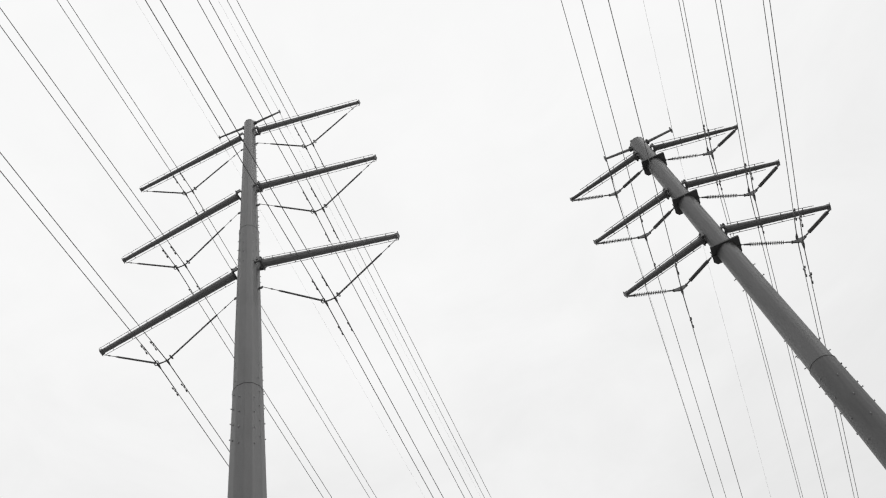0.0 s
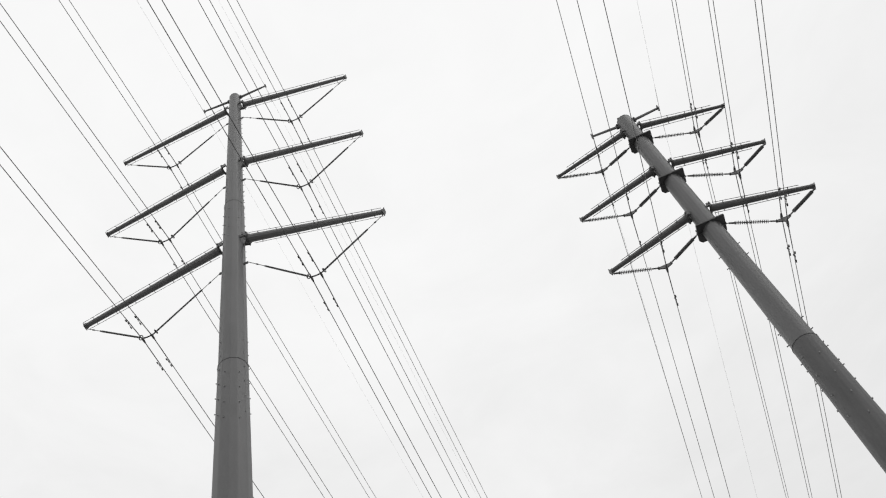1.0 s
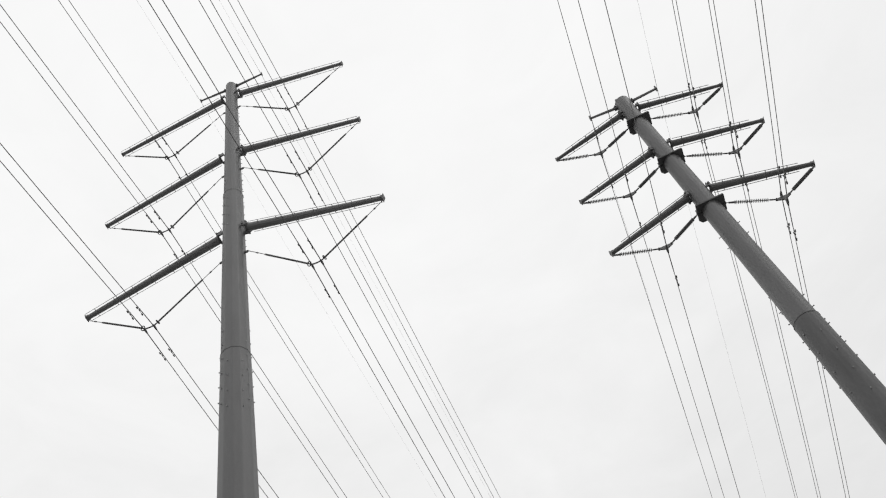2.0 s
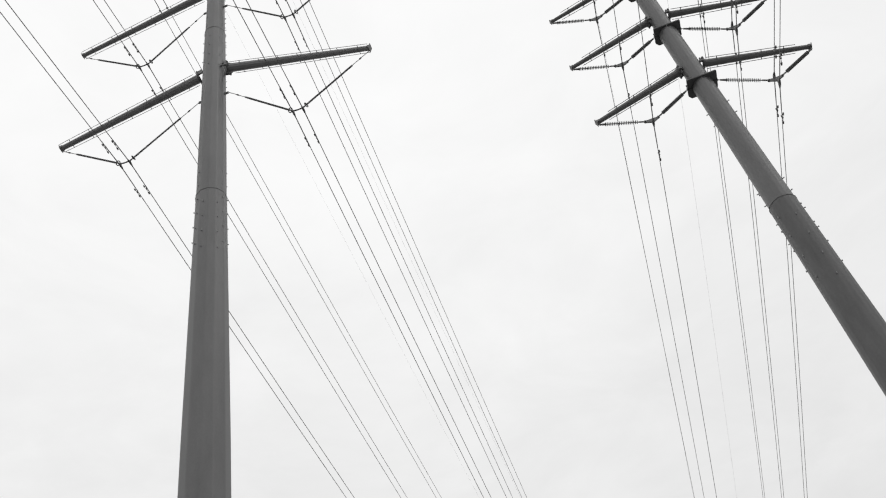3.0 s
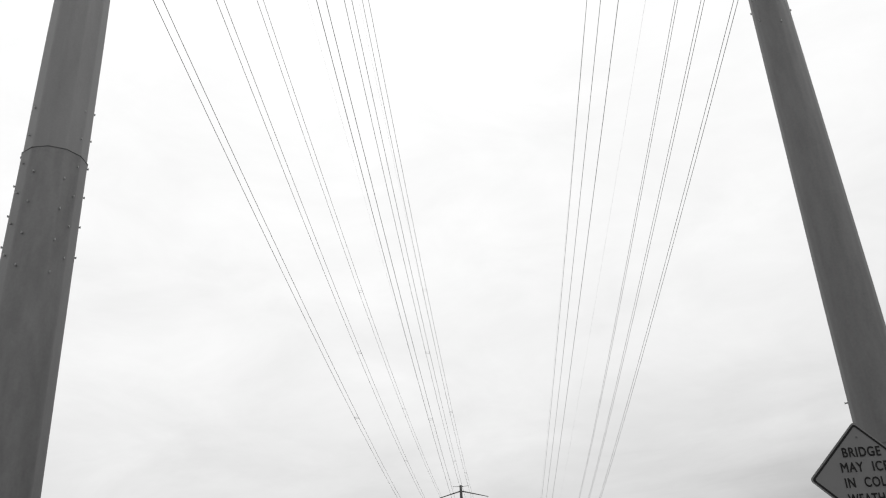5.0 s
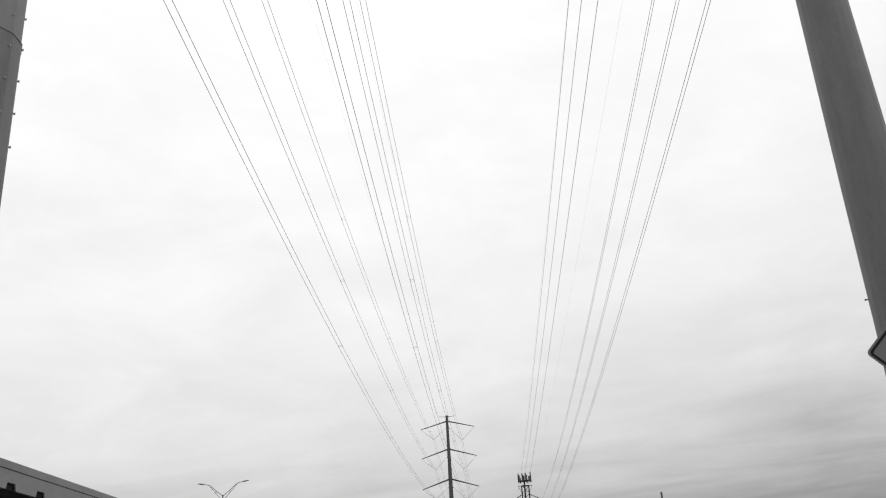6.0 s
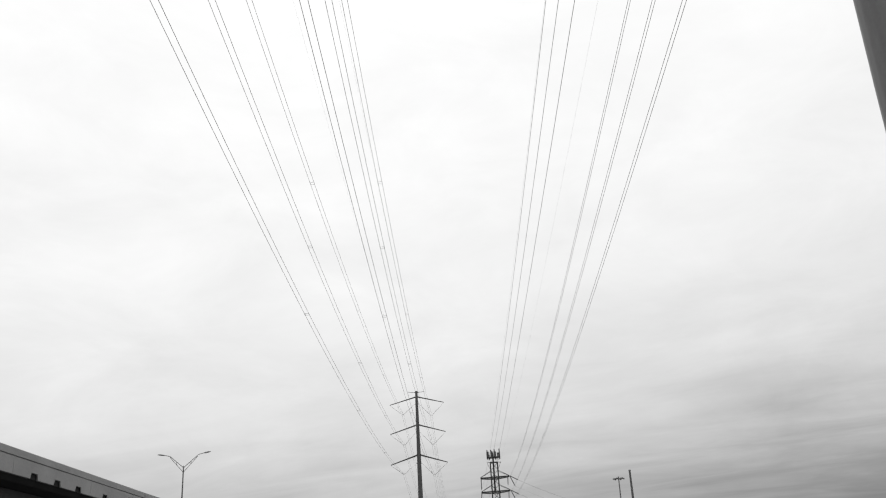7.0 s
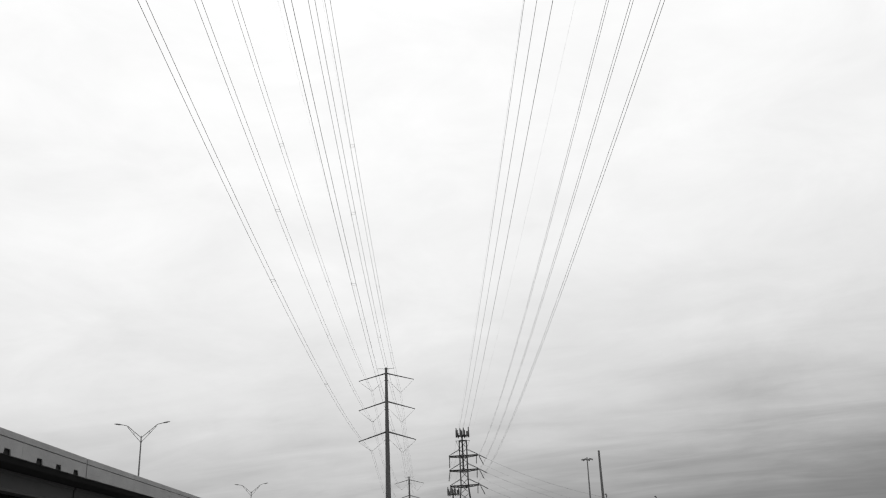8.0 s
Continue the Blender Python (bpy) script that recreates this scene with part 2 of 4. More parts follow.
# ---------------------------------------------------------------- steel monopoles
Spec = namedtuple("Spec", "top joints radii arm_z tip_x tip_z arm_r tip_r ins_z clamp_l clamp_r clamp_zl clamp_zr static_x static_z collar twin_l twin_r tilt shift")

# the tall double-circuit pole with twin horizontal bundles
TALL = Spec(57.5, (14.76, 30.42, 43.35), ((-0.3, 0.957), (14.76, 0.808), (30.42, 0.613), (43.35, 0.50), (57.5, 0.36)),
            (55.95, 48.1, 39.87), (7.51, 7.63, 7.72), (54.13, 45.98, 37.65), (0.182, 0.198, 0.220), (0.098, 0.107, 0.120), (54.05, 46.02, 37.76),
            (3.97, 3.88, 4.21), (3.90, 4.00, 4.02), (51.18, 42.80, 34.96), (50.59, 42.56, 34.37), 2.17, 57.45, False, "twin", "twin", (0.46, 0.25, 0.36), -0.07)
# the shorter pole: single conductors on one side, upright twin bundles on the other
SHORT = Spec(37.62, (6.05, 21.13), ((-0.3, 0.69), (6.05, 0.617), (21.13, 0.44), (33.0, 0.365), (37.62, 0.35)),
             (36.72, 33.07, 29.3), (4.0, 4.09, 4.15), (35.56, 31.89, 28.08), (0.135, 0.145, 0.155), (0.07, 0.078, 0.085), (35.47, 31.90, 28.12),
             (2.215, 2.24, 2.285), (2.235, 2.29, 2.36), (34.49, 30.84, 27.03), (34.50, 30.68, 26.96), 1.65, 37.55, True, "single", "upright", (0.0, 0.0, 0.0), 0.0)


def radius_at(spec, z):
    for (z0, r0), (z1, r1) in zip(spec.radii, spec.radii[1:]):
        if z <= z1:
            return r0 + (r1 - r0) * (z - z0) / (z1 - z0)
    return spec.radii[-1][1]


def arm_parts(owner, side, z0, root, x1, z1, r0, r1, rails=True):
    """One tapered davit arm with its end plate, guide rails and root bracket."""
    arm_mat = (STEEL_ARM if x1 > 6 else STEEL_ARM_DARK) if rails else STEEL_OLD
    reach = (0.22 if side > 0 else 0.19) if r0 > 0.18 else 0.06
    p0, p1 = Vector((side * (root + reach), 0, z0)), Vector((side * x1, 0, z1))
    d = (p1 - p0).normalized()
    bm = bmesh.new()
    tube(bm, p0 + d * 0.05, p1, r0, r1, 12, math.pi / 12)
    arm = part("arm", bm, arm_mat, owner)
    m = d.to_track_quat("X", "Z").to_matrix().to_4x4()
    # end plate, a little larger than the arm, with the eye for the string
    bm = bmesh.new()
    m.translation = p1
    e = r1 * 1.3
    box(bm, (0.012, 0, 0), (0.03, 2 * e, 2 * e), m, 0.008)
    for a in (-1, 1):
        box(bm, (-0.06, a * r1 * 0.95, 0), (0.12, 0.025, r1 * 1.2), m)
    box(bm, (-0.02, 0, -e * 1.1), (0.05, 0.06, 0.18), m, 0.01)
    part("end_plate", bm, STEEL_DARK if not rails else STEEL, arm)
    if rails:
        n = max(4, int((p1 - p0).length / 1.05))
        for a in (-1, 1):
            bm = bmesh.new()
            q0, q1 = p0 + d * (r0 * 1.2), p1 - d * (0.04 if x1 > 6 else 0.55)
            off = lambda k: Vector((0, a * (r0 + (r1 - r0) * k + 0.115), 0))
            tube(bm, q0 + off(0), q1 + off(1), 0.013, 0.013, 6)
            for i in range(n):
                k = (i + 0.5) / n
                p = q0.lerp(q1, k)
                tube(bm, p + Vector((0, a * (r0 + (r1 - r0) * k) * 0.9, 0)), p + off(k) * 1.04, 0.016, 0.016, 5)
            part("guide_rail", bm, HARDWARE, arm)
    # root bracket: a pad on the shaft, two thick bolted ears and the arm's end flange, with daylight between the ears
    bm = bmesh.new()
    m.translation = p0
    box(bm, (0.02 - reach, 0, 0), (0.05, r0 * 2.6, r0 * 2.2), m, 0.015)
    for a in (-1, 1):
        box(bm, (0.06 - reach / 2, a * r0 * 1.22, 0), (reach + 0.12, 0.07, r0 * 1.5), m, 0.02)
        if reach > 0.2:
            tube(bm, m @ Vector((-reach * 0.5, a * (r0 * 1.22 + 0.08), 0)), m @ Vector((-reach * 0.5, a * r0 * 1.0, 0)), 0.05, 0.05, 8)
        for e in (-0.5, 0.5):
            tube(bm, m @ Vector((0.06, a * (r0 * 1.22 + 0.075), r0 * e)), m @ Vector((0.06, a * r0 * 1.0, r0 * e)), 0.04, 0.04, 8)
    tube(bm, m @ Vector((0.075, 0, 0)), m @ Vector((0.15, 0, 0)), r0 * 1.18, r0 * 1.12, 12)
    part("root_bracket", bm, STEEL if rails else STEEL_OLD, arm)
    return arm


def monopole(name, spec, label, group, m, drop=0.0, near=True):
    pole = thing(name, label, "transmission pole", m, group)
    lift = lambda z: z - drop
    sides = 18 if spec.collar else 12
    # shaft in tapered sections; each lower one sleeves over the foot of the next
    heads = [spec.radii[0][0] + drop] + list(spec.joints) + [spec.top]
    names = ["base_section", "lower_section", "middle_section", "upper_section"]
    for k, (z0, z1) in enumerate(zip(heads, heads[1:])):
        if lift(z1) < 0.5:
            continue
        bm = bmesh.new()
        zz = [max(z0 - (0.9 if k else 0), -0.3 + drop)] + [z0 + (z1 - z0) * i / 4 for i in range(1, 5)]
        sleeve = 0.022 if k < len(heads) - 2 else 0.0
        levels = [(lift(z), radius_at(spec, z) + sleeve * (1 if z > z0 + 0.1 else 0.0)) for z in zz]
        ngon_shaft(bm, levels, sides, (0.42 if spec.collar else 0.3) if near else 0.0)
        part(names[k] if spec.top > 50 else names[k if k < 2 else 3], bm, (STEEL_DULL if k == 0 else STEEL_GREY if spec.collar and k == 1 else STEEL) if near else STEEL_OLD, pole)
        if near and k < len(heads) - 2:
            # weld bead round the mouth of the sleeve
            r = radius_at(spec, z1) + 0.026
            bm = bmesh.new()
            ngon_shaft(bm, [(lift(z1) - 0.004, r), (lift(z1), r + 0.006), (lift(z1) + 0.016, r + 0.006), (lift(z1) + 0.02, r)], sides)
            part("joint_band", bm, STEEL_DARK if spec.collar else STEEL_OLD, pole)
    # domed cap
    bm = bmesh.new()
    r = radius_at(spec, spec.top)
    if spec.collar:
        ngon_shaft(bm, [(lift(spec.top), r * 1.02), (lift(spec.top) + 0.05, r * 1.02)])
        box(bm, (-0.08, -r * 0.55, lift(spec.top) + 0.10), (0.38, 0.14, 0.10), None, 0.015)
        box(bm, (0, 0, lift(spec.top) + 0.065), (r * 1.3, r * 1.3, 0.03), None, 0.01)
    else:
        ngon_shaft(bm, [(lift(spec.top), r * 1.01), (lift(spec.top) + 0.10, r * 0.96), (lift(spec.top) + 0.2, r * 0.7), (lift(spec.top) + 0.24, r * 0.3)])
    part("cap", bm, STEEL if near else STEEL_OLD, pole)
    for k in range(3):
        rr = radius_at(spec, spec.arm_z[k])
        for side in (-1, 1):
            arm_parts(pole, side, lift(spec.arm_z[k]), rr * 0.9, spec.tip_x[k] + side * spec.shift * near, lift(spec.tip_z[k]) - side * spec.tilt[k] * near, spec.arm_r[k], spec.tip_r[k], near)
            # small eye plate where the inner string is pinned
            bm = bmesh.new()
            zi, ri = lift(spec.ins_z[k]), radius_at(spec, spec.ins_z[k])
            box(bm, (side * (ri + 0.08), 0, zi), (0.24, 0.05, 0.16), None, 0.01)
            part("eye_plate", bm, STEEL_DARK, pole)
        if spec.collar:
            # square box collar under each pair of arms
            zc = lift(spec.ins_z[k])
            rc = radius_at(spec, spec.ins_z[k])
            w, dp = rc + 0.175, rc + 0.06
            for sx in (-1, 1):
                bm = bmesh.new()
                ring = [(0.012, -dp), (w - 0.03, -dp), (w, -dp + 0.03), (w, dp - 0.14), (w - 0.12, dp), (0.012, dp)]
                lo = [bm.verts.new((sx * x, y, zc - 0.03)) for x, y in ring]
                hi = [bm.verts.new((sx * x, y, zc + 0.03)) for x, y in ring]
                bm.faces.new(lo)
                bm.faces.new(list(reversed(hi)))
                for i in range(6):
                    j = (i + 1) % 6
                    bm.faces.new((lo[i], lo[j], hi[j], hi[i]))
                bmesh.ops.recalc_face_normals(bm, faces=list(bm.faces))
                half = part("collar_plate", bm, STEEL_DARK, pole)
                bm = bmesh.new()
                box(bm, (sx * (rc + 0.06), 0, zc + 0.15), (0.20, 0.03, 0.24), None, 0.006)
                part("gusset", bm, STEEL_DARK, half)
    # earth-wire arms at the top
    for side in (-1, 1):
        rt = radius_at(spec, spec.static_z)
        bm = bmesh.new()
        p0, p1 = Vector((side * rt * 0.9, 0, lift(spec.static_z) - 0.12)), Vector((side * spec.static_x, 0, lift(spec.static_z)))
        tube(bm, p0, p1, 0.085 if spec.top > 50 else 0.07, 0.055, 8)
        sa = part("earth_wire_arm", bm, STEEL_ARM, pole)
        bm = bmesh.new()
        box(bm, (p1.x, 0, p1.z + 0.02), (0.06, 0.2, 0.24), None, 0.01)
        box(bm, (p1.x, 0, p1.z - 0.16), (0.04, 0.07, 0.16), None, 0.008)
        part("earth_wire_clamp", bm, HARDWARE, sa)
        bm = bmesh.new()
        box(bm, (p0.x + side * 0.08, 0, p0.z), (0.2, 0.17, 0.22), None, 0.03)
        tube(bm, (p0.x + side * 0.1, -0.13, p0.z + 0.05), (p0.x + side * 0.1, 0.13, p0.z + 0.05), 0.032, 0.032, 8)
        part("root_bracket", bm, STEEL_DARK, sa)
    if near:
        # jacking lugs and step clips round the sleeve joints
        bm = bmesh.new()
        box(bm, (0.008, 0, 0), (0.044, 0.034, 0.046), None, 0.008)
        tube(bm, (0.024, 0, -0.026), (0.024, 0, 0.034), 0.012, 0.012, 6)
        lug = mesh_of("lug", bm, LUG)
        if spec.top > 50:
            columns = ((28, -0.02), (-18, -0.35), (-40, -0.85), (-93, -0.75), (-122, -0.4), (-152, 0.0), (150, -0.05), (85, -0.6))
        else:
            columns = ((-21, -0.3), (-88, -0.9), (-152, -0.6), (159, 0.0), (100, -0.4))
        for z1 in spec.joints:
            for deg, first in columns:
                for i in range(-2 if deg in (28, -18, -122, 159) and z1 > 10 else 0, 4):
                    z = z1 + first - 0.88 * i
                    if z < 0.5:
                        continue
                    r = radius_at(spec, z) * 0.985 + (0.022 if z < z1 else 0.0)
                    shared("lug", lug, pole, Matrix.Translation((math.cos(radians(deg)) * r, math.sin(radians(deg)) * r, lift(z))) @ Matrix.Rotation(radians(deg), 4, "Z"))
        if not spec.collar:
            # climbing pegs up the top of the tall pole
            bm = bmesh.new()
            tube(bm, (0, 0, 0), (0.07, 0, 0), 0.016, 0.016, 6)
            tube(bm, (0.055, 0, 0), (0.07, 0, 0), 0.026, 0.026, 6)
            peg = mesh_of("step_bolt", bm, LUG)
            for i in range(27):
                z = 38.6 + 0.6 * i
                if min(abs(z - q) for q in spec.arm_z) < 0.45:
                    continue
                deg = 29 if i % 2 else 23
                r = radius_at(spec, z) * 0.97
                shared("step_bolt", peg, pole, Matrix.Translation((math.cos(radians(deg)) * r, math.sin(radians(deg)) * r, z)) @ Matrix.Rotation(radians(deg), 4, "Z"))
        if spec.collar:
            bm = bmesh.new()
            tube(bm, (0, 0, 0), (0.085, 0, 0), 0.017, 0.017, 6)
            tube(bm, (0.072, 0, 0), (0.085, 0, 0), 0.026, 0.026, 6)
            peg = mesh_of("step_bolt", bm, LUG)
            for deg in (158, -22):
                for z in (7.18, 22.1, 21.5, 20.6, 19.7, 25.9, 26.6):
                    r = radius_at(spec, z) * 0.97
                    shared("step_bolt", peg, pole, Matrix.Translation((math.cos(radians(deg)) * r, math.sin(radians(deg)) * r, z)) @ Matrix.Rotation(radians(deg), 4, "Z"))
    return pole


POLE_L = pose(-11.345, 21.864, 0, 0, -0.08, 0)
POLE_R = pose(8.232, 22.531, 0, 0, 0, -1.244)
POLE_F = Matrix.Translation((-11.2, 258.4, 0))
POLE_G = Matrix.Translation((-10.55, 490.0, 0))
DROP_F, DROP_G = 0.92, 6.6
monopole("transmission_pole", TALL, "tall grey twelve-sided steel pole with six drooping tapered arms", "transmission poles", POLE_L)
monopole("transmission_pole", SHORT, "shorter grey steel pole with six arms and square collars", "transmission poles", POLE_R)
monopole("transmission_pole", TALL, "tall grey steel pole far along the line, six arms", "transmission poles", POLE_F, DROP_F, near=False)
monopole("transmission_pole", TALL, "distant grey steel pole, last of the line in sight", "transmission poles", POLE_G, DROP_G, near=False)


# ---------------------------------------------------------------- insulator strings
def string_part(owner, p0, p1, link, shed_r, pitch, core=0.022, sides=8, flat=0.44):
    """One insulator string from p0 (steel) to p1 (yoke): a link, then a shed column, then a short end fitting."""
    p0, p1 = Vector(p0), Vector(p1)
    d = p1 - p0
    ln = d.length
    d.normalize()
    a0, a1 = p0 + d * (ln * link), p1 - d * (0.16 if ln > 3 else 0.22)
    bm = bmesh.new()
    tube(bm, a0, a1, core, core, 6)
    a, b = frame_of(d)
    n = int((a1 - a0).length / pitch)
    for i in range(n):
        c = a0 + d * (pitch * (i + 0.5))
        tube(bm, c - d * pitch * flat * 0.45, c + d * pitch * flat * 0.55, shed_r, shed_r * 0.8, sides, caps=True)
    s = part("insulator", bm, POLYMER, owner, "ribbed dark polymer insulator")
    bm = bmesh.new()
    tube(bm, p0, a0, 0.017, 0.017, 6)
    tube(bm, a0 - d * 0.10, a0 + d * 0.06, 0.04, 0.04, 8)
    tube(bm, p0 + d * (ln * link * 0.5) - d * 0.06, p0 + d * (ln * link * 0.5) + d * 0.06, 0.035, 0.035, 8)
    part("link", bm, HARDWARE, s)
    bm = bmesh.new()
    tube(bm, a1 - d * 0.02, p1, 0.03, 0.03, 8)
    part("end_fitting", bm, HARDWARE, s)
    return s


def ring_mesh(bm, c, axis, R, r, n=16):
    a, b = frame_of(axis)
    pts = [Vector(c) + (a * math.cos(2 * math.pi * i / n) + b * math.sin(2 * math.pi * i / n)) * R for i in range(n + 1)]
    sweep(bm, pts, r, 6, caps=False)


HALF = 0.2285


def clamp_mesh(bm, c, drop=0.0):
    """A suspension clamp: boat-shaped body along the wire with its hanger strap."""
    c = Vector(c)
    sweep(bm, [c + Vector((0, y, z)) for y, z in ((-0.2, -0.015), (-0.1, 0.0), (0, 0.01), (0.1, 0.0), (0.2, -0.015))],
          [0.026, 0.044, 0.055, 0.044, 0.026], 8)
    if drop:
        box(bm, c + Vector((0, 0, drop / 2)), (0.035, 0.07, drop + 0.05), None, 0.006)


def v_string(spec, m, k, side, drop, twin, near=True):
    cx = (spec.clamp_r if side > 0 else spec.clamp_l)[k] * side
    cz = (spec.clamp_zr if side > 0 else spec.clamp_zl)[k] - drop
    origin = m @ Vector((cx, 0, cz))
    big = spec.top > 50
    vs = thing("insulator_v_string", "dark V-shaped pair of insulator strings hung from a pole arm" if big else
               "dark ribbed V-shaped pair of insulators hung from a pole arm", "insulator",
               Matrix.Translation(origin) @ Matrix.Rotation(m.to_euler().z, 4, "Z"), "insulator strings")
    zi, ri = spec.ins_z[k] - drop, radius_at(spec, spec.ins_z[k])
    tip = Vector((side * (spec.tip_x[k] - 0.02) + spec.shift * near, 0, spec.tip_z[k] - drop - side * spec.tilt[k] * near - spec.tip_r[k] * 1.5)) - Vector((cx, 0, cz))
    inner = Vector((side * (ri + (0.2 if not spec.collar else 0.19)), 0, zi - (0.05 if spec.collar and side > 0 else 0.0))) - Vector((cx, 0, cz))
    up = 0.09 if twin == "upright" else 0.16
    wide = 0.28 if twin == "twin" else 0.25
    e_out, e_in = Vector((side * wide, 0, up + 0.03)), Vector((-side * wide, 0, up + 0.03))
    shed, pitch = (0.048, 0.045 if near else 0.09) if big else (0.078, 0.066)
    string_part(vs, tip, e_out, 0.30 if big else 0.14, shed, pitch, 0.036 if big else 0.017, sides=8 if near else 5, flat=0.44 if big else 0.24)
    string_part(vs, inner, e_in, 0.30 if big else 0.16, shed, pitch, 0.036 if big else 0.017, sides=8 if near else 5, flat=0.44 if big else 0.24)
    bm = bmesh.new()
    if twin == "twin":
        sweep(bm, [(-wide, 0, up + 0.03), (-0.2, 0, up - 0.02), (0, 0, up - 0.04), (0.2, 0, up - 0.02), (wide, 0, up + 0.03)], [0.035, 0.04, 0.035, 0.04, 0.035], 6)
        box(bm, (-HALF, 0, up * 0.55), (0.05, 0.05, up), None, 0.008)
        box(bm, (HALF, 0, up * 0.55), (0.05, 0.05, up), None, 0.008)
    else:
        # three-cornered plate with bolted corners
        low = up - 0.15 if twin == "upright" else 0.02
        rim = [(-wide - 0.05, up + 0.05), (wide + 0.05, up + 0.05), (wide + 0.05, up - 0.01), (0.05, low), (-0.05, low), (-wide - 0.05, up - 0.01)]
        faces = [[bm.verts.new((x, y, z)) for x, z in rim] for y in (-0.025, 0.025)]
        bm.faces.new(faces[0])
        bm.faces.new(list(reversed(faces[1])))
        for i in range(6):
            j = (i + 1) % 6
            bm.faces.new((faces[0][i], faces[0][j], faces[1][j], faces[1][i]))
        bmesh.ops.recalc_face_normals(bm, faces=list(bm.faces))
        for x in (-wide, wide):
            tube(bm, (x, -0.06, up + 0.02), (x, 0.06, up + 0.02), 0.03, 0.03, 8)
        if twin == "upright":
            box(bm, (0, 0, -0.02), (0.05, 0.08, 0.56), None, 0.008)
    part("yoke", bm, HARDWARE, vs, "steel yoke plate")
    spots = {"twin": ((-HALF, 0, 0), (HALF, 0, 0)), "upright": ((0, 0, HALF), (0, 0, -HALF)), "single": ((0, 0, 0),)}[twin]
    for p in spots:
        bm = bmesh.new()
        clamp_mesh(bm, p)
        part("suspension_clamp", bm, HARDWARE, vs)
    if near and big:
        for e, p in ((e_out, tip), (e_in, inner)):
            d = (p - e).normalized()
            bm = bmesh.new()
            ring_mesh(bm, e + d * 0.12, d, 0.105, 0.024)
            for turn in (-1, 1):
                tube(bm, e + d * 0.1, e + d * 0.12 + frame_of(d)[0] * 0.105 * turn, 0.014, 0.014, 5)
            part("grading_ring", bm, HARDWARE, vs)
    return origin


LINE = {}
for tag, spec, m, drop, near in (("L", TALL, POLE_L, 0, True), ("R", SHORT, POLE_R, 0, True), ("F", TALL, POLE_F, DROP_F, False), ("G", TALL, POLE_G, DROP_G, False)):
    for k in range(3):
        for side in (-1, 1):
            LINE[tag, k, side] = v_string(spec, m, k, side, drop, spec.twin_r if side > 0 else spec.twin_l, near)


# ---------------------------------------------------------------- conductors
def span(a, b, sag, n=48):
    a, b = Vector(a), Vector(b)
    return [a.lerp(b, i / n) - Vector((0, 0, 4 * sag * (i / n) * (1 - i / n))) for i in range(n + 1)]


def wire(name, points, r, label, group, at=None, rods=0.0):
    bm = bmesh.new()
    sweep(bm, points, r, 5)
    ob = new(name, mesh_of(name, bm, CONDUCTOR))
    tagged(ob, label, "power line", group)
    if at is not None:
        # armour rods wrapped round the wire where it is clamped
        pts = []
        for k in range(9):
            y = at + rods * (k / 4 - 1)
            for p, q in zip(points, points[1:]):
                if p.y <= y <= q.y:
                    pts.append(p.lerp(q, (y - p.y) / (q.y - p.y)))
                    break
        bm = bmesh.new()
        sweep(bm, pts, [r * 1.2] + [r + 0.006] * (len(pts) - 2) + [r * 1.2], 6)
        part("armour_rod", bm, CONDUCTOR, ob)
    return ob


SAG_L = {(0, -1): 4.54, (1, -1): 4.89, (2, -1): 4.69, (0, 1): 5.03, (1, 1): 5.29, (2, 1): 4.86}
SAG_R = {(0, -1): 3.92, (1, -1): 3.91, (2, -1): 2.91, (0, 1): 3.53, (1, 1): 3.51, (2, 1): 4.03}
BACK_L = {(0, -1): 0.053, (1, -1): 0.073, (2, -1): 0.062, (0, 1): 0.041, (1, 1): 0.039, (2, 1): 0.043}
BACK_R = {(0, -1): 0.055, (1, -1): 0.057, (2, -1): 0.041, (0, 1): 0.065, (1, 1): 0.045, (2, 1): 0.040}
LEAN_L = {(0, -1): 0.003, (1, -1): 0.003, (2, -1): 0.004, (0, 1): 0.001, (1, 1): 0.0, (2, 1): 0.004}
LEAN_R = {(0, -1): -0.007, (1, -1): -0.005, (2, -1): -0.006, (0, 1): -0.006, (1, 1): -0.005, (2, 1): -0.006}
TOWER_L = ((5.47, 265.4, 29.5), (5.11, 265.4, 25.95), (5.28, 265.4, 21.9))
TOWER_R = ((13.93, 265.4, 33.26), (13.84, 265.4, 29.15), (13.09, 265.4, 25.77))
R_COND, R_TWIN = 0.0138, 0.0180
TWIN_L = (Vector((-HALF, 0, 0)), Vector((HALF, 0, 0)))
TWIN_R = (Vector((0, 0, HALF)), Vector((0, 0, -HALF)))


def behind(a, slope, lean, length=236.0):
    """The far end of the span behind the camera, and its sag from the slope at the pole."""
    return Vector((a.x - lean * length, a.y - length, a.z)), slope * length / 4


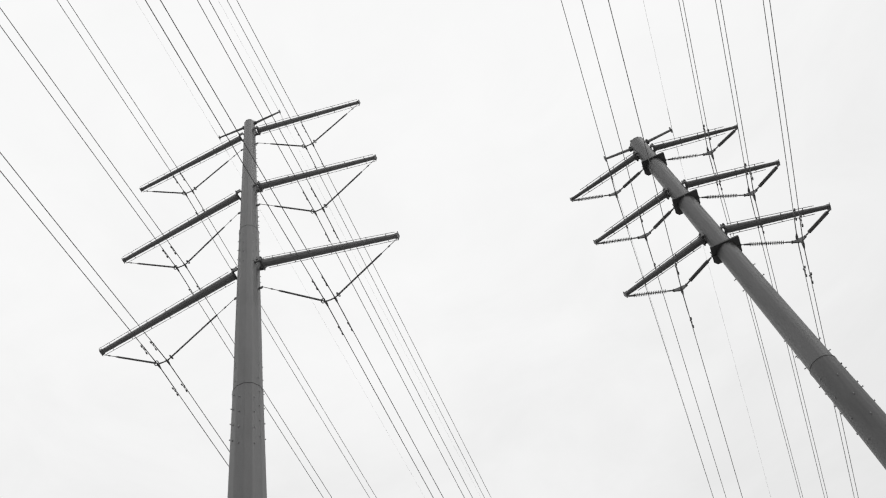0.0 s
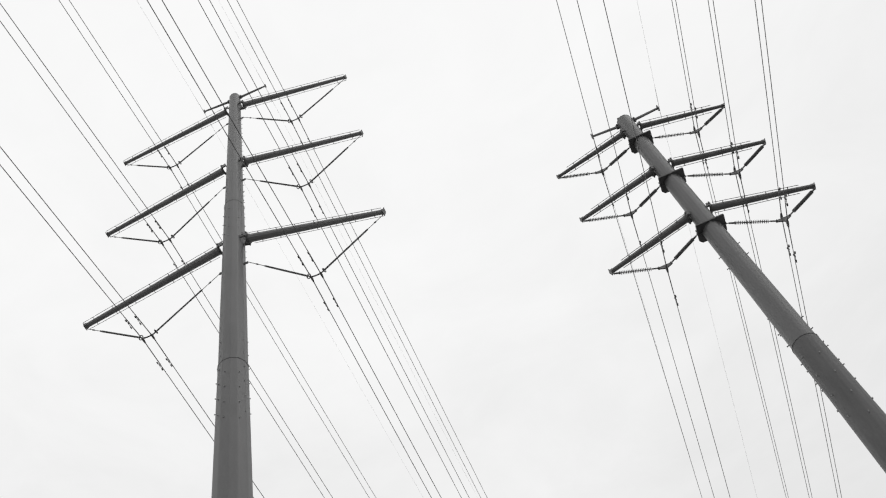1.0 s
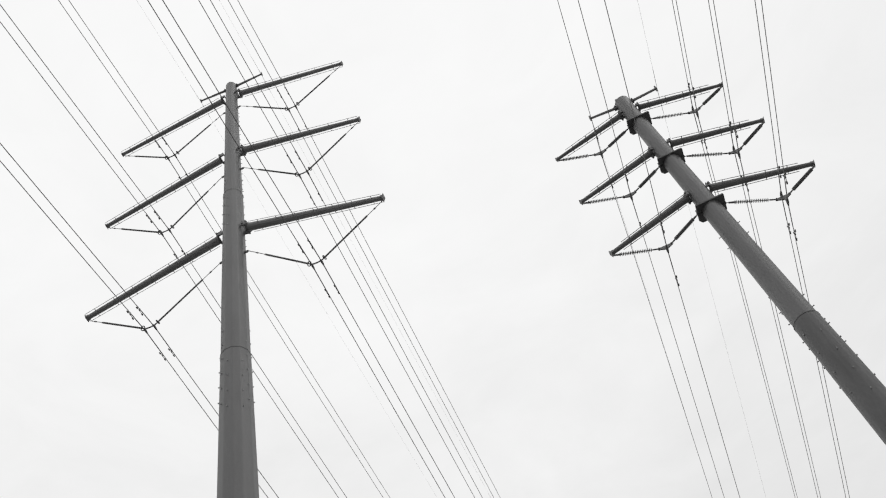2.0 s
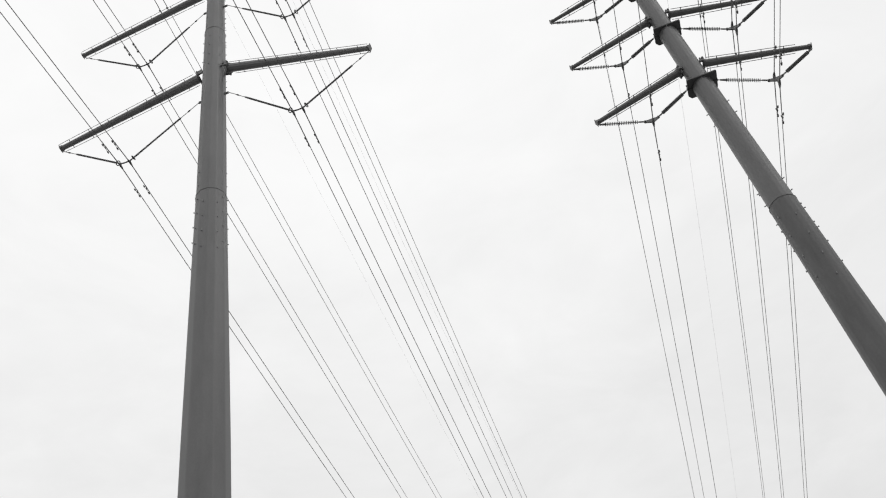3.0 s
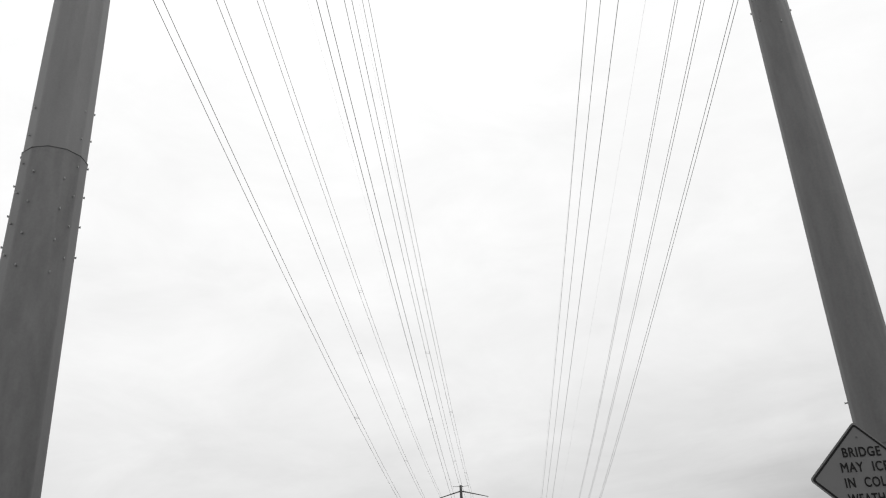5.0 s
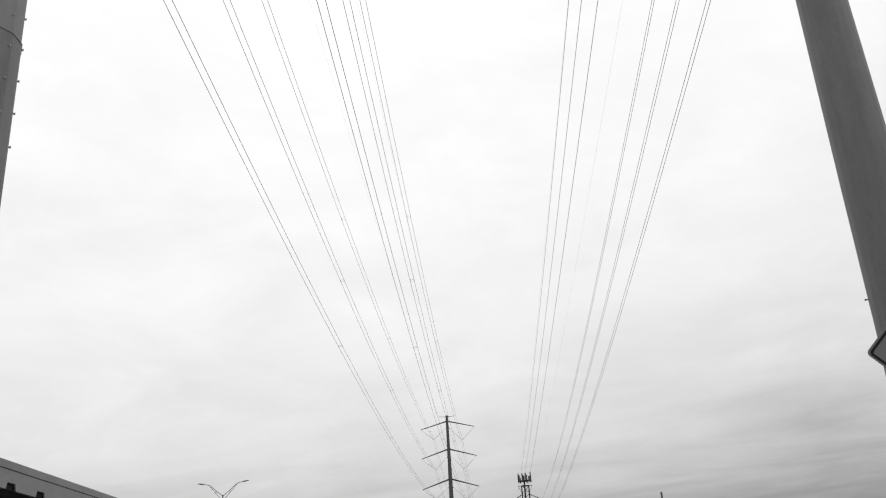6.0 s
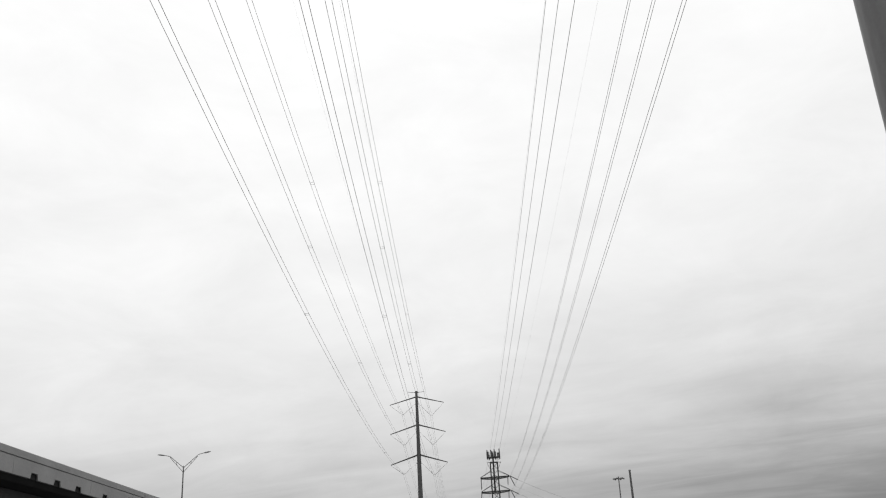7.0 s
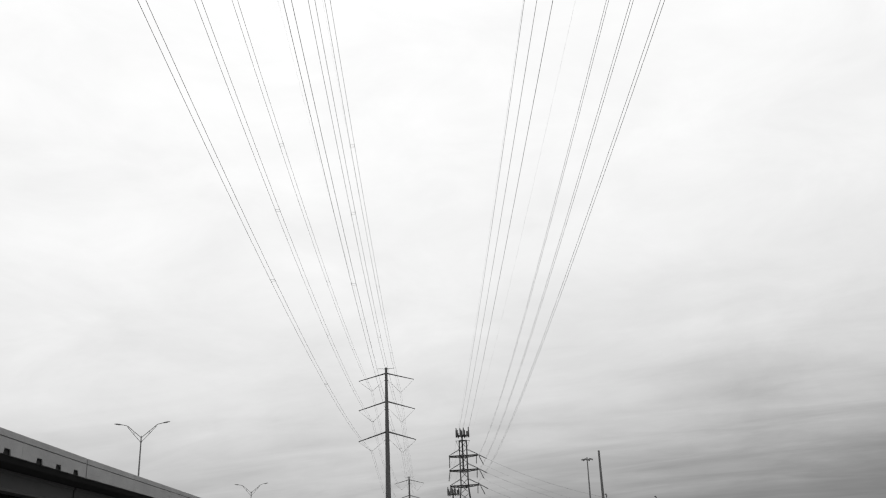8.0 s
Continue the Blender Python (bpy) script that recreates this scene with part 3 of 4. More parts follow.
for k in range(3):
    for side in (-1, 1):
        a, f, g = (LINE[t, k, side] for t in "LFG")
        b, s = behind(a, BACK_L[k, side], LEAN_L[k, side])
        for o in TWIN_L:
            pts = list(reversed(span(a, b, s))) + span(a, f, SAG_L[k, side])[1:] + span(f, g, 5.0)[1:]
            wire("conductor", [p + o for p in pts], R_TWIN, "dark stranded conductor of a twin bundle", "tall line conductors", POLE_L.translation.y, 1.5)
        a = LINE["R", k, side]
        b, s = behind(a, BACK_R[k, side], LEAN_R[k, side])
        t = Vector((TOWER_L if side < 0 else TOWER_R)[k])
        for o in (TWIN_R if side > 0 else (Vector((0, 0, 0)),)):
            far = t + o * (1.0 if side < 0 else 0.6)
            pts = list(reversed(span(a + o, b + o, s))) + span(a + o, far, SAG_R[k, side])[1:]
            wire("conductor", pts, R_COND, "dark single conductor strung between poles" if side < 0 else "dark conductor of an upright twin bundle", "short line conductors", a.y, 1.2)
for side in (-1, 1):
    tops = [m @ Vector((side * TALL.static_x, 0, TALL.static_z - d - 0.22)) for m, d in ((POLE_L, 0), (POLE_F, DROP_F), (POLE_G, DROP_G))]
    b, s = behind(tops[0], 0.05, 0.004)
    wire("earth_wire", list(reversed(span(tops[0], b, s))) + span(tops[0], tops[1], 2.6)[1:] + span(tops[1], tops[2], 2.6)[1:], 0.0035, "thin pale earth wire between pole tops", "earth wires", tops[0].y, 1.4)
    a = POLE_R @ Vector((side * SHORT.static_x, 0, SHORT.static_z - 0.22))
    b, s = behind(a, 0.05, -0.007)
    wire("earth_wire", list(reversed(span(a, b, s))) + span(a, (9.2 + side * 1.9, 265.4, 36.9), 2.4)[1:], 0.0038, "thin pale earth wire strung between towers", "earth wires", a.y, 1.4)


# ---------------------------------------------------------------- dampers and spacers on the wires
def damper(m):
    d = thing("vibration_damper", "small dark dumbbell damper clamped to a conductor", "damper", m, "vibration dampers")
    bm = bmesh.new()
    box(bm, (0, 0, -0.05), (0.05, 0.06, 0.16), None, 0.01)
    part("clamp", bm, HARDWARE, d)
    bm = bmesh.new()
    sweep(bm, [(0, -0.24, -0.15), (0, -0.1, -0.125), (0, 0.1, -0.125), (0, 0.24, -0.15)], 0.012, 5)
    part("messenger_cable", bm, HARDWARE, d)
    for s in (-1, 1):
        bm = bmesh.new()
        tube(bm, (0, s * 0.17, -0.14), (0, s * 0.27, -0.155), 0.038, 0.028, 8)
        part("weight", bm, HARDWARE, d)
    return d


first_damper = None
for tag in "LR":
    for k in range(3):
        for side in (-1, 1):
            a = LINE[tag, k, side]
            offs = TWIN_L if tag == "L" else (TWIN_R if side > 0 else (Vector((0, 0, 0)),))
            fwd = (SAG_L if tag == "L" else SAG_R)[k, side]
            for o in offs:
                for way in (-1, 1):
                    slope = (4 * fwd / 237.0) if way > 0 else (BACK_L if tag == "L" else BACK_R)[k, side]
                    dy = 1.48 if way > 0 else 1.22
                    m = Matrix.Translation(a + o + Vector((0, way * dy, -slope * dy)))
                    if first_damper is None:
                        first_damper = damper(m)
                    else:
                        copy_thing(first_damper, m)


def spacer(m):
    s = thing("line_spacer", "small square frame spacer holding two conductors apart", "spacer", m, "bundle spacers")
    for y in (-0.28, 0.28):
        bm = bmesh.new()
        tube(bm, (-HALF, y, 0), (HALF, y, 0), 0.012, 0.012, 6)
        part("spacer_bar", bm, HARDWARE, s)
    for x in (-HALF, HALF):
        bm = bmesh.new()
        tube(bm, (x, -0.32, 0), (x, 0.32, 0), 0.025, 0.025, 8)
        part("grip", bm, HARDWARE, s)
    return s


first_spacer = None
for k in range(3):
    for side in (-1, 1):
        a, f = LINE["L", k, side], LINE["F", k, side]
        for y in ({(0, -1): 101.3, (0, 1): 100.1}.get((k, side), 99.3), 148.0, 196.7, 241.0):
            u = (y - a.y) / (f.y - a.y)
            p = a.lerp(f, u) - Vector((0, 0, 4 * SAG_L[k, side] * u * (1 - u)))
            if first_spacer is None:
                first_spacer = spacer(Matrix.Translation(p))
            else:
                copy_thing(first_spacer, Matrix.Translation(p))

# ---------------------------------------------------------------- lattice towers with antennas
def lattice_tower(m, drop, label):
    tw = thing("lattice_tower", label, "lattice tower", m, "lattice towers")
    z = lambda h: h - drop
    width = lambda h: 1.0 + max(0.0, 24.6 - h) * 0.115       # half width of the body
    top = 36.9
    levels = [h for h in (0.0, 7.0, 12.5, 17.0, 20.8, 24.6, 28.75, 32.6, top) if h - drop > 0.5 or h == 0.0]
    levels = [drop if h == 0.0 else h for h in levels]
    if levels[0] == 0.0:
        levels[0] = -0.3
    corners = ((-1, -1), (1, -1), (1, 1), (-1, 1))
    at = lambda c, h: Vector((c[0] * width(h), c[1] * width(h), z(h)))
    for c in corners:
        bm = bmesh.new()
        for h0, h1 in zip(levels, levels[1:]):
            beam(bm, at(c, h0), at(c, h1), 0.28, 0.28)
        part("leg", bm, TOWER_STEEL, tw)
    for i in range(4):
        bm = bmesh.new()
        c0, c1 = corners[i], corners[(i + 1) % 4]
        for h0, h1 in zip(levels, levels[1:]):
            hm = (h0 + h1) / 2
            if h0 >= 20:
                # zigzag lacing
                beam(bm, at(c0, h0), at(c1, hm), 0.13, 0.13)
                beam(bm, at(c1, hm), at(c0, h1), 0.13, 0.13)
            else:
                beam(bm, at(c0, h0), at(c1, h1), 0.16, 0.16)
                beam(bm, at(c1, h0), at(c0, h1), 0.16, 0.16)
            beam(bm, at(c0, h1), at(c1, h1), 0.13, 0.13)
        part("bracing", bm, TOWER_STEEL, tw)
    for h in (32.8, 28.95, 24.8):
        if z(h) < 1:
            continue
        for side in (-1, 1):
            w = width(h)
            tip = Vector((side * 4.0, 0, z(h) + (0.2 if side > 0 else 0.0)))
            bm = bmesh.new()
            for y in (-1, 1):
                end = tip + Vector((0, y * 0.35, 0))
                beam(bm, (0, y * w, z(h)), end, 0.16, 0.18)
                beam(bm, (0, y * w, z(h) - 0.55), end + Vector((0, 0, -0.25)), 0.13, 0.14)
                beam(bm, (side * w, y * w, z(h) + 1.75), tip + Vector((0, y * 0.2, 0.1)), 0.10, 0.10)
                for i in range(5):
                    u, v = i / 5, (i + 1) / 5
                    lo = Vector((0, y * w, z(h) - 0.55)).lerp(end + Vector((0, 0, -0.25)), u if i % 2 else v)
                    beam(bm, Vector((0, y * w, z(h))).lerp(end, v if i % 2 else u), lo, 0.08, 0.08)
            for u in (0.3, 0.5, 0.7, 0.9, 1.0):
                x = side * 4.0 * u
                ww = w + (0.35 - w) * u
                beam(bm, (x, -ww, z(h) + 0.05 * u), (x, ww, z(h) + 0.05 * u), 0.10, 0.12)
            part("crossarm", bm, TOWER_STEEL, tw)
    # earth-wire bar with its struts
    bm = bmesh.new()
    beam(bm, (-2.0, 0, z(top)), (2.0, 0, z(top)), 0.12, 0.12)
    for s in (-1, 1):
        beam(bm, (s * 1.9, 0, z(top)), (s * 0.9, 0, z(34.6)), 0.08, 0.08)
    part("earth_wire_bar", bm, TOWER_STEEL, tw)
    # antenna mount on the head
    bm = bmesh.new()
    tube(bm, (-0.15, 0, z(29.0)), (-0.15, 0, z(39.6)), 0.24, 0.22, 10)
    part("antenna_mast", bm, TOWER_STEEL, tw)
    bm = bmesh.new()
    for r in (1.0, 1.75):
        ring_mesh(bm, (0, 0, z(38.25)), (0, 0, 1), r, 0.09, 12)
    for i in range(6):
        a = radians(60 * i + 12)
        beam(bm, (0, 0, z(38.2)), (math.cos(a) * 1.75, math.sin(a) * 1.75, z(38.25)), 0.14, 0.2)
    plat = part("antenna_platform", bm, TOWER_STEEL, tw)
    for i in range(12):
        a = radians(30 * i + 8)
        hgt = (2.0, 1.5, 2.3)[i % 3]
        bm = bmesh.new()
        mm = Matrix.Rotation(a, 4, "Z")
        zc = z(38.1) + hgt / 2 + (0.15 if i % 2 else -0.25)
        box(bm, (1.85, 0, zc), (0.16, 0.32, hgt), mm, 0.03)
        tube(bm, mm @ Vector((1.70, 0, z(37.7))), mm @ Vector((1.70, 0, zc + hgt / 2 - 0.1)), 0.05, 0.05, 6)
        part("panel_antenna", bm, ANTENNA, plat)
    return tw


TOWER = Matrix.Translation((9.4, 265.4, 0))
lattice_tower(TOWER, 0.0, "dark steel lattice tower with three crossarms and antennas on top")
lattice_tower(Matrix.Translation((7.2, 303.0, 0)), 12.5, "lower dark lattice tower with antennas behind another tower")

# strings on the lattice tower: hanging ones on one side, dead-end ones on the other
for k, h in enumerate((32.8, 28.95, 24.8)):
    hang = thing("insulator_string", "dark insulator string hanging from a lattice crossarm", "insulator",
                 Matrix.Translation((5.55, 265.4, h)), "insulator strings")
    string_part(hang, (0, 0, -0.1), Vector(TOWER_L[k]) - Vector((5.55, 265.4, h)), 0.06, 0.15, 0.12, 0.11, 6)
    pair = thing("dead_end_strings", "pair of dark dead-end insulators pulled sideways", "insulator", Matrix.Translation((13.55, 265.4, h + 0.2)), "insulator strings")
    string_part(pair, (0, 0, 0), (2.1, -3.0, -1.6), 0.06, 0.14, 0.12, 0.1, 6)
    string_part(pair, (0, 0, 0), (1.4, 1.5, -2.7), 0.06, 0.14, 0.12, 0.1, 6)
    string_part(pair, (0, 0, 0), Vector(TOWER_R[k]) - Vector((13.55, 265.4, h + 0.2)), 0.2, 0.08, 0.12, 0.05, 6)
    drop_st = thing("insulator_string", "dark jumper insulator hanging under a crossarm", "insulator", Matrix.Translation((13.0, 265.4, h)), "insulator strings")
    string_part(drop_st, (0, 0, -0.1), (-0.1, 0, -2.4), 0.06, 0.14, 0.12, 0.1, 6)
    a = Vector((15.65, 262.4, h - 1.4))
    wire("conductor", span(a, (62.0, 240.0, 15.5 - 4.0 * k), (2.75, 2.25, 2.0)[k]), 0.026, "dark slack conductor leaving a lattice tower", "side line conductors")
    b = Vector((14.95, 266.9, h - 2.5))
    wire("conductor", span(b, (62.0, 262.0, 14.5 - 4.0 * k), 2.25), 0.016, "thin slack conductor leaving a lattice tower", "side line conductors")

# ---------------------------------------------------------------- road bridge
BRIDGE = pose(-18.356, 60.757, 0, 0, 0, 0.904)
bridge = thing("road_bridge", "long grey concrete road bridge with solid parapet and girders", "bridge", BRIDGE)
rise = lambda s: 0.006 * s
bend = lambda s: 0.0135 * max(0.0, -s)        # the older spans swing towards the road
S0, S1 = -110.0, 330.0


def strip(name, profile, s0, s1, mat, owner, steps=1, label=""):
    """A bar of one section (x towards the road, z up) along the bridge from s0 to s1."""
    bm = bmesh.new()
    last = None
    for i in range(steps + 1):
        s = s0 + (s1 - s0) * i / steps
        ring = [bm.verts.new((x + bend(s), s, z + rise(s))) for x, z in profile]
        if last:
            for j in range(len(ring)):
                q = (j + 1) % len(ring)
                bm.faces.new((last[j], ring[j], ring[q], last[q]))
        else:
            bm.faces.new(list(ring))
        last = ring
    bm.faces.new(list(reversed(last)))
    bmesh.ops.recalc_face_normals(bm, faces=list(bm.faces))
    return part(name, bm, mat, owner, label)


# parapet panels between open joints; the coping stands proud of the face
PANEL = 8.45
s = -PANEL * 13
while s < S1:
    e = min(s + PANEL, S1)
    gap = lambda q: 0.075 if abs(q) < 0.5 else 0.008
    s0, s1 = s + gap(s), e - gap(e)
    strip("parapet_coping", [(0.004, 7.85), (0.004, 8.115), (-0.012, 8.135), (-0.32, 8.135), (-0.335, 8.115), (-0.335, 7.85)], s0, s1, CONCRETE, bridge)
    strip("parapet_panel", [(-0.05, 7.81), (-0.05, 7.849), (-0.31, 7.849), (-0.31, 7.81)], s0, s1, CONCRETE, bridge)
    strip("parapet_panel", [(0.0, 7.38), (0.0, 7.79), (-0.02, 7.809), (-0.31, 7.809), (-0.31, 7.38)], s0, s1, CONCRETE, bridge)
    # foot of the parapet, cut by drain openings on the older spans
    drains = (6.42, 4.01, 1.55) if e < 1.0 else ()
    cuts = [s0] + [c for d in drains for c in (e - d - 0.43, e - d + 0.43)] + [s1]
    for p, q in zip(cuts[0::2], cuts[1::2]):
        strip("parapet_foot", [(0.0, 7.13), (0.0, 7.379), (-0.31, 7.379), (-0.31, 7.13)], p, q, CONCRETE, bridge)
    for d in drains:
        c = e - d
        # black plate added in the opening to paint its dark recess
        bm = bmesh.new()
        box(bm, (-0.11 + bend(c), c, 7.255 + rise(c)), (0.03, 0.85, 0.245))
        part("drain_back", bm, SHADED_BLACK, bridge)
        # slanted jambs of each opening
        for w in (-1, 1):
            c = e - d + w * 0.362
            bm = bmesh.new()
            for x in (-0.001, -0.05):
                for ds, z in ((w * 0.066, 7.13), (w * 0.066, 7.379), (-w * 0.062, 7.379), (w * 0.03, 7.13)):
                    bm.verts.new((x + bend(c), c + ds, z + rise(c)))
            vs = list(bm.verts)
            bm.faces.new(vs[:4])
            bm.faces.new(list(reversed(vs[4:])))
            for j in range(4):
                bm.faces.new((vs[j], vs[(j + 1) % 4], vs[4 + (j + 1) % 4], vs[4 + j]))
            bmesh.ops.recalc_face_normals(bm, faces=list(bm.faces))
            part("drain_jamb", bm, CONCRETE, bridge)
    s = e
# near-black colour holds the shade behind the drains and under the deck
strip("drain_back_wall", [(-0.32, 7.05), (-0.32, 7.8), (-0.36, 7.8), (-0.36, 7.05)], S0, S1, SHADED_BLACK, bridge, 40)
strip("deck_slab", [(-0.12, 7.129), (-0.30, 6.92), (-1.2, 6.80), (-29.4, 6.80), (-29.4, 7.069)], S0, S1, SHADED_BLACK, bridge, 40)
strip("far_parapet", [(-29.1, 7.07), (-29.1, 8.14), (-29.4, 8.14), (-29.4, 7.07)], S0, S1, CONCRETE, bridge, 40)
strip("road_surface", [(-0.37, 7.071), (-0.37, 7.16), (-29.09, 7.16), (-29.09, 7.071)], S0, S1, ASPHALT, bridge, 40)
# girders, each span a little short of the next
SPAN = 36.0
PIERS = [1.35 + SPAN * k for k in range(-3, 10)]
for p0, p1 in zip(PIERS, PIERS[1:]):
    if p0 > S1 - 5:
        continue
    # shade is in the girder colours: outer one dark, inner ones near black
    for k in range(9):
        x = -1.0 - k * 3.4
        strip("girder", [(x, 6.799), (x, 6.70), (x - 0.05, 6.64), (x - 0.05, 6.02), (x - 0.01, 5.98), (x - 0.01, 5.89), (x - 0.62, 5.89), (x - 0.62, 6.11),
                         (x - 0.50, 6.22), (x - 0.50, 6.62), (x - 0.6, 6.70), (x - 0.6, 6.799)], p0 + 0.09, p1 - 0.09, CONCRETE_GIRDER if k == 0 else SHADED_BLACK, bridge)
for p in PIERS[:-1]:
    zz = rise(p)
    # the cap's colour carries the under-deck shade
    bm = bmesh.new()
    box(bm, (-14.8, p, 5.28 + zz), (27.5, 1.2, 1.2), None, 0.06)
    part("pier_cap", bm, SHADED_BLACK, bridge)
    # columns share the girder concrete with its painted shade
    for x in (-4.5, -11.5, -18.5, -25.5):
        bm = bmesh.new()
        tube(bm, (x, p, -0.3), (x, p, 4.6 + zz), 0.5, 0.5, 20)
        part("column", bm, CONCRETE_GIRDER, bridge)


# ---------------------------------------------------------------- lamps and masts
def street_lamp(m, height, base):
    """Two-armed road lamp: a tapered pole and two trussed arms that open into a Y."""
    lamp = thing("street_lamp", "grey twin-armed street lamp standing on a road bridge", "street lamp", m, "bridge street lamps")
    h = height
    bm = bmesh.new()
    tube(bm, (0, 0, base), (0, 0, h), 0.125, 0.07, 12)
    box(bm, (0, 0, base + 0.06), (0.5, 0.5, 0.12), None, 0.02)
    part("pole", bm, LAMP_METAL, lamp)
    for z0, z1 in ((h - 0.6, h - 0.45), (h - 0.06, h + 0.06)):
        bm = bmesh.new()
        tube(bm, (0, 0, z0), (0, 0, z1), 0.12, 0.12, 10)
        part("collar", bm, LAMP_METAL, lamp)
    bm = bmesh.new()
    tube(bm, (0, 0, h + 0.061), (0, 0, h + 0.16), 0.05, 0.03, 8)
    part("finial", bm, LAMP_METAL, lamp)
    for s in (-1, 1):
        dz = -0.04 if s < 0 else 0.0
        bm = bmesh.new()
        sweep(bm, [(s * 0.08, 0, h), (s * 0.9, 0, h + 0.68), (s * 1.6, 0, h + 1.28), (s * 1.85, 0, h + 1.42 + dz), (s * 2.2, 0, h + 1.5 + dz), (s * 2.5, 0, h + 1.55 + dz)], 0.038, 8)
        arm = part("arm", bm, LAMP_METAL, lamp)
        bm = bmesh.new()
        sweep(bm, [(s * 0.08, 0, h - 0.52), (s * 0.9, 0, h + 0.36), (s * 1.66, 0, h + 1.22)], 0.03, 8)
        tube(bm, (s * 0.82, 0, h + 0.28), (s * 0.9, 0, h + 0.68), 0.025, 0.025, 6)
        part("brace", bm, LAMP_METAL, arm)
        bm = bmesh.new()
        sweep(bm, [(s * 2.35, 0, h + 1.53 + dz), (s * 2.6, 0, h + 1.57 + dz), (s * 2.95, 0, h + 1.63 + dz), (s * 3.2, 0, h + 1.65 + dz)], [0.045, 0.085, 0.075, 0.03], 8)
        part("luminaire", bm, LAMP_METAL, arm, "flat cobra-head luminaire")
    return lamp


first_lamp = street_lamp(Matrix.Translation((-33.15, 116.8, 0.0)), 17.95, 7.45)
copy_thing(first_lamp, Matrix.Translation((-34.35, 190.0, 0.2)))
copy_thing(first_lamp, Matrix.Translation((-33.12, 51.8, 0.1)))

mast = thing("high_mast_light", "tall thin grey mast with a ring of floodlights", "mast light", Matrix.Translation((49.2, 300.0, 0)))
bm = bmesh.new()
tube(bm, (0, 0, -0.3), (0.35, 0, 34.3), 0.42, 0.17, 12)
part("pole", bm, LAMP_METAL, mast)
bm = bmesh.new()
tube(bm, (0.35, 0, 34.2), (0.35, 0, 35.1), 0.3, 0.2, 10)
ring_mesh(bm, (0.35, 0, 34.45), (0, 0, 1), 1.1, 0.07, 14)
for k in range(4):
    a = radians(45 + 90 * k)
    tube(bm, (0.35, 0, 34.5), (0.35 + math.cos(a) * 1.1, math.sin(a) * 1.1, 34.45), 0.05, 0.05, 6)
part("lamp_ring", bm, LAMP_METAL, mast)
for k in range(6):
    a = radians(60 * k)
    bm = bmesh.new()
    mm = Matrix.Translation((0.35, 0, 34.5)) @ Matrix.Rotation(a, 4, "Z")
    tube(bm, mm @ Vector((1.0, 0, 0.1)), mm @ Vector((1.8, 0, -0.12)), 0.14, 0.28, 10)
    part("floodlight", bm, LAMP_METAL, mast)

plain = thing("steel_pole", "plain dark tapered steel pole with no arms", "pole", Matrix.Translation((44.1, 250.0, 0)))
bm = bmesh.new()
ngon_shaft(bm, [(-0.3, 0.42), (15.0, 0.37), (30.7, 0.25)])
bm2 = bmesh.new()
ngon_shaft(bm2, [(30.7, 0.29), (30.85, 0.28), (30.95, 0.15)])
part("shaft", bm, STEEL_DARK, plain)
part("cap", bm2, STEEL_DARK, plain)
for x, zt in ((45.0, 19.85), (57.7, 18.8)):
    lp = thing("utility_pole", "short dark pole with a hooded lamp head", "pole", Matrix.Translation((x, 250.0, 0)), "short poles")
    bm = bmesh.new()
    tube(bm, (0, 0, -0.3), (0, 0, zt - 0.4), 0.16, 0.1, 8)
    part("pole", bm, LAMP_METAL, lp)
    bm = bmesh.new()
    sweep(bm, [(0, 0, zt - 0.7), (0, 0, zt - 0.2), (-0.12, 0, zt), (-0.45, 0, zt + 0.02)], [0.15, 0.2, 0.2, 0.12], 8)
    part("lamp_head", bm, LAMP_METAL, lp)

# ---------------------------------------------------------------- warning sign
SIDE = 0.914
sign = thing("warning_sign", "diamond-shaped grey warning sign with black border and lettering", "road sign", pose(3.985, 13.355, 3.655, 0, 0, 1.7))


def diamond(bm, half, corner, y0, y1, hole=0.0):
    """A diamond with rounded corners, from depth y0 to y1; hole leaves a frame of that width."""
    def outline(h, c):
        pts = []
        for q in range(4):
            a0 = radians(90 * q)
            cx, cz = math.cos(a0) * (h - c * math.sqrt(2)), math.sin(a0) * (h - c * math.sqrt(2))
            for i in range(7):
                a = a0 + radians(-45 + 15 * i)
                pts.append((cx + math.cos(a) * c, cz + math.sin(a) * c))
        return pts
    out = outline(half, corner)
    if not hole:
        f = [bm.verts.new((x, y0, z)) for x, z in out]
        b = [bm.verts.new((x, y1, z)) for x, z in out]
        n = len(out)
        bm.faces.new(f)
        bm.faces.new(list(reversed(b)))
        for i in range(n):
            j = (i + 1) % n
            bm.faces.new((f[j], f[i], b[i], b[j]))
    else:
        inn = outline(half - hole * math.sqrt(2), max(corner - hole * 0.6, 0.01))
        f = [bm.verts.new((x, y0, z)) for x, z in out]
        k = [bm.verts.new((x, y0, z)) for x, z in inn]
        n = len(out)
        for i in range(n):
            j = (i + 1) % n
            bm.faces.new((f[i], f[j], k[j], k[i]))
    bmesh.ops.recalc_face_normals(bm, faces=list(bm.faces))


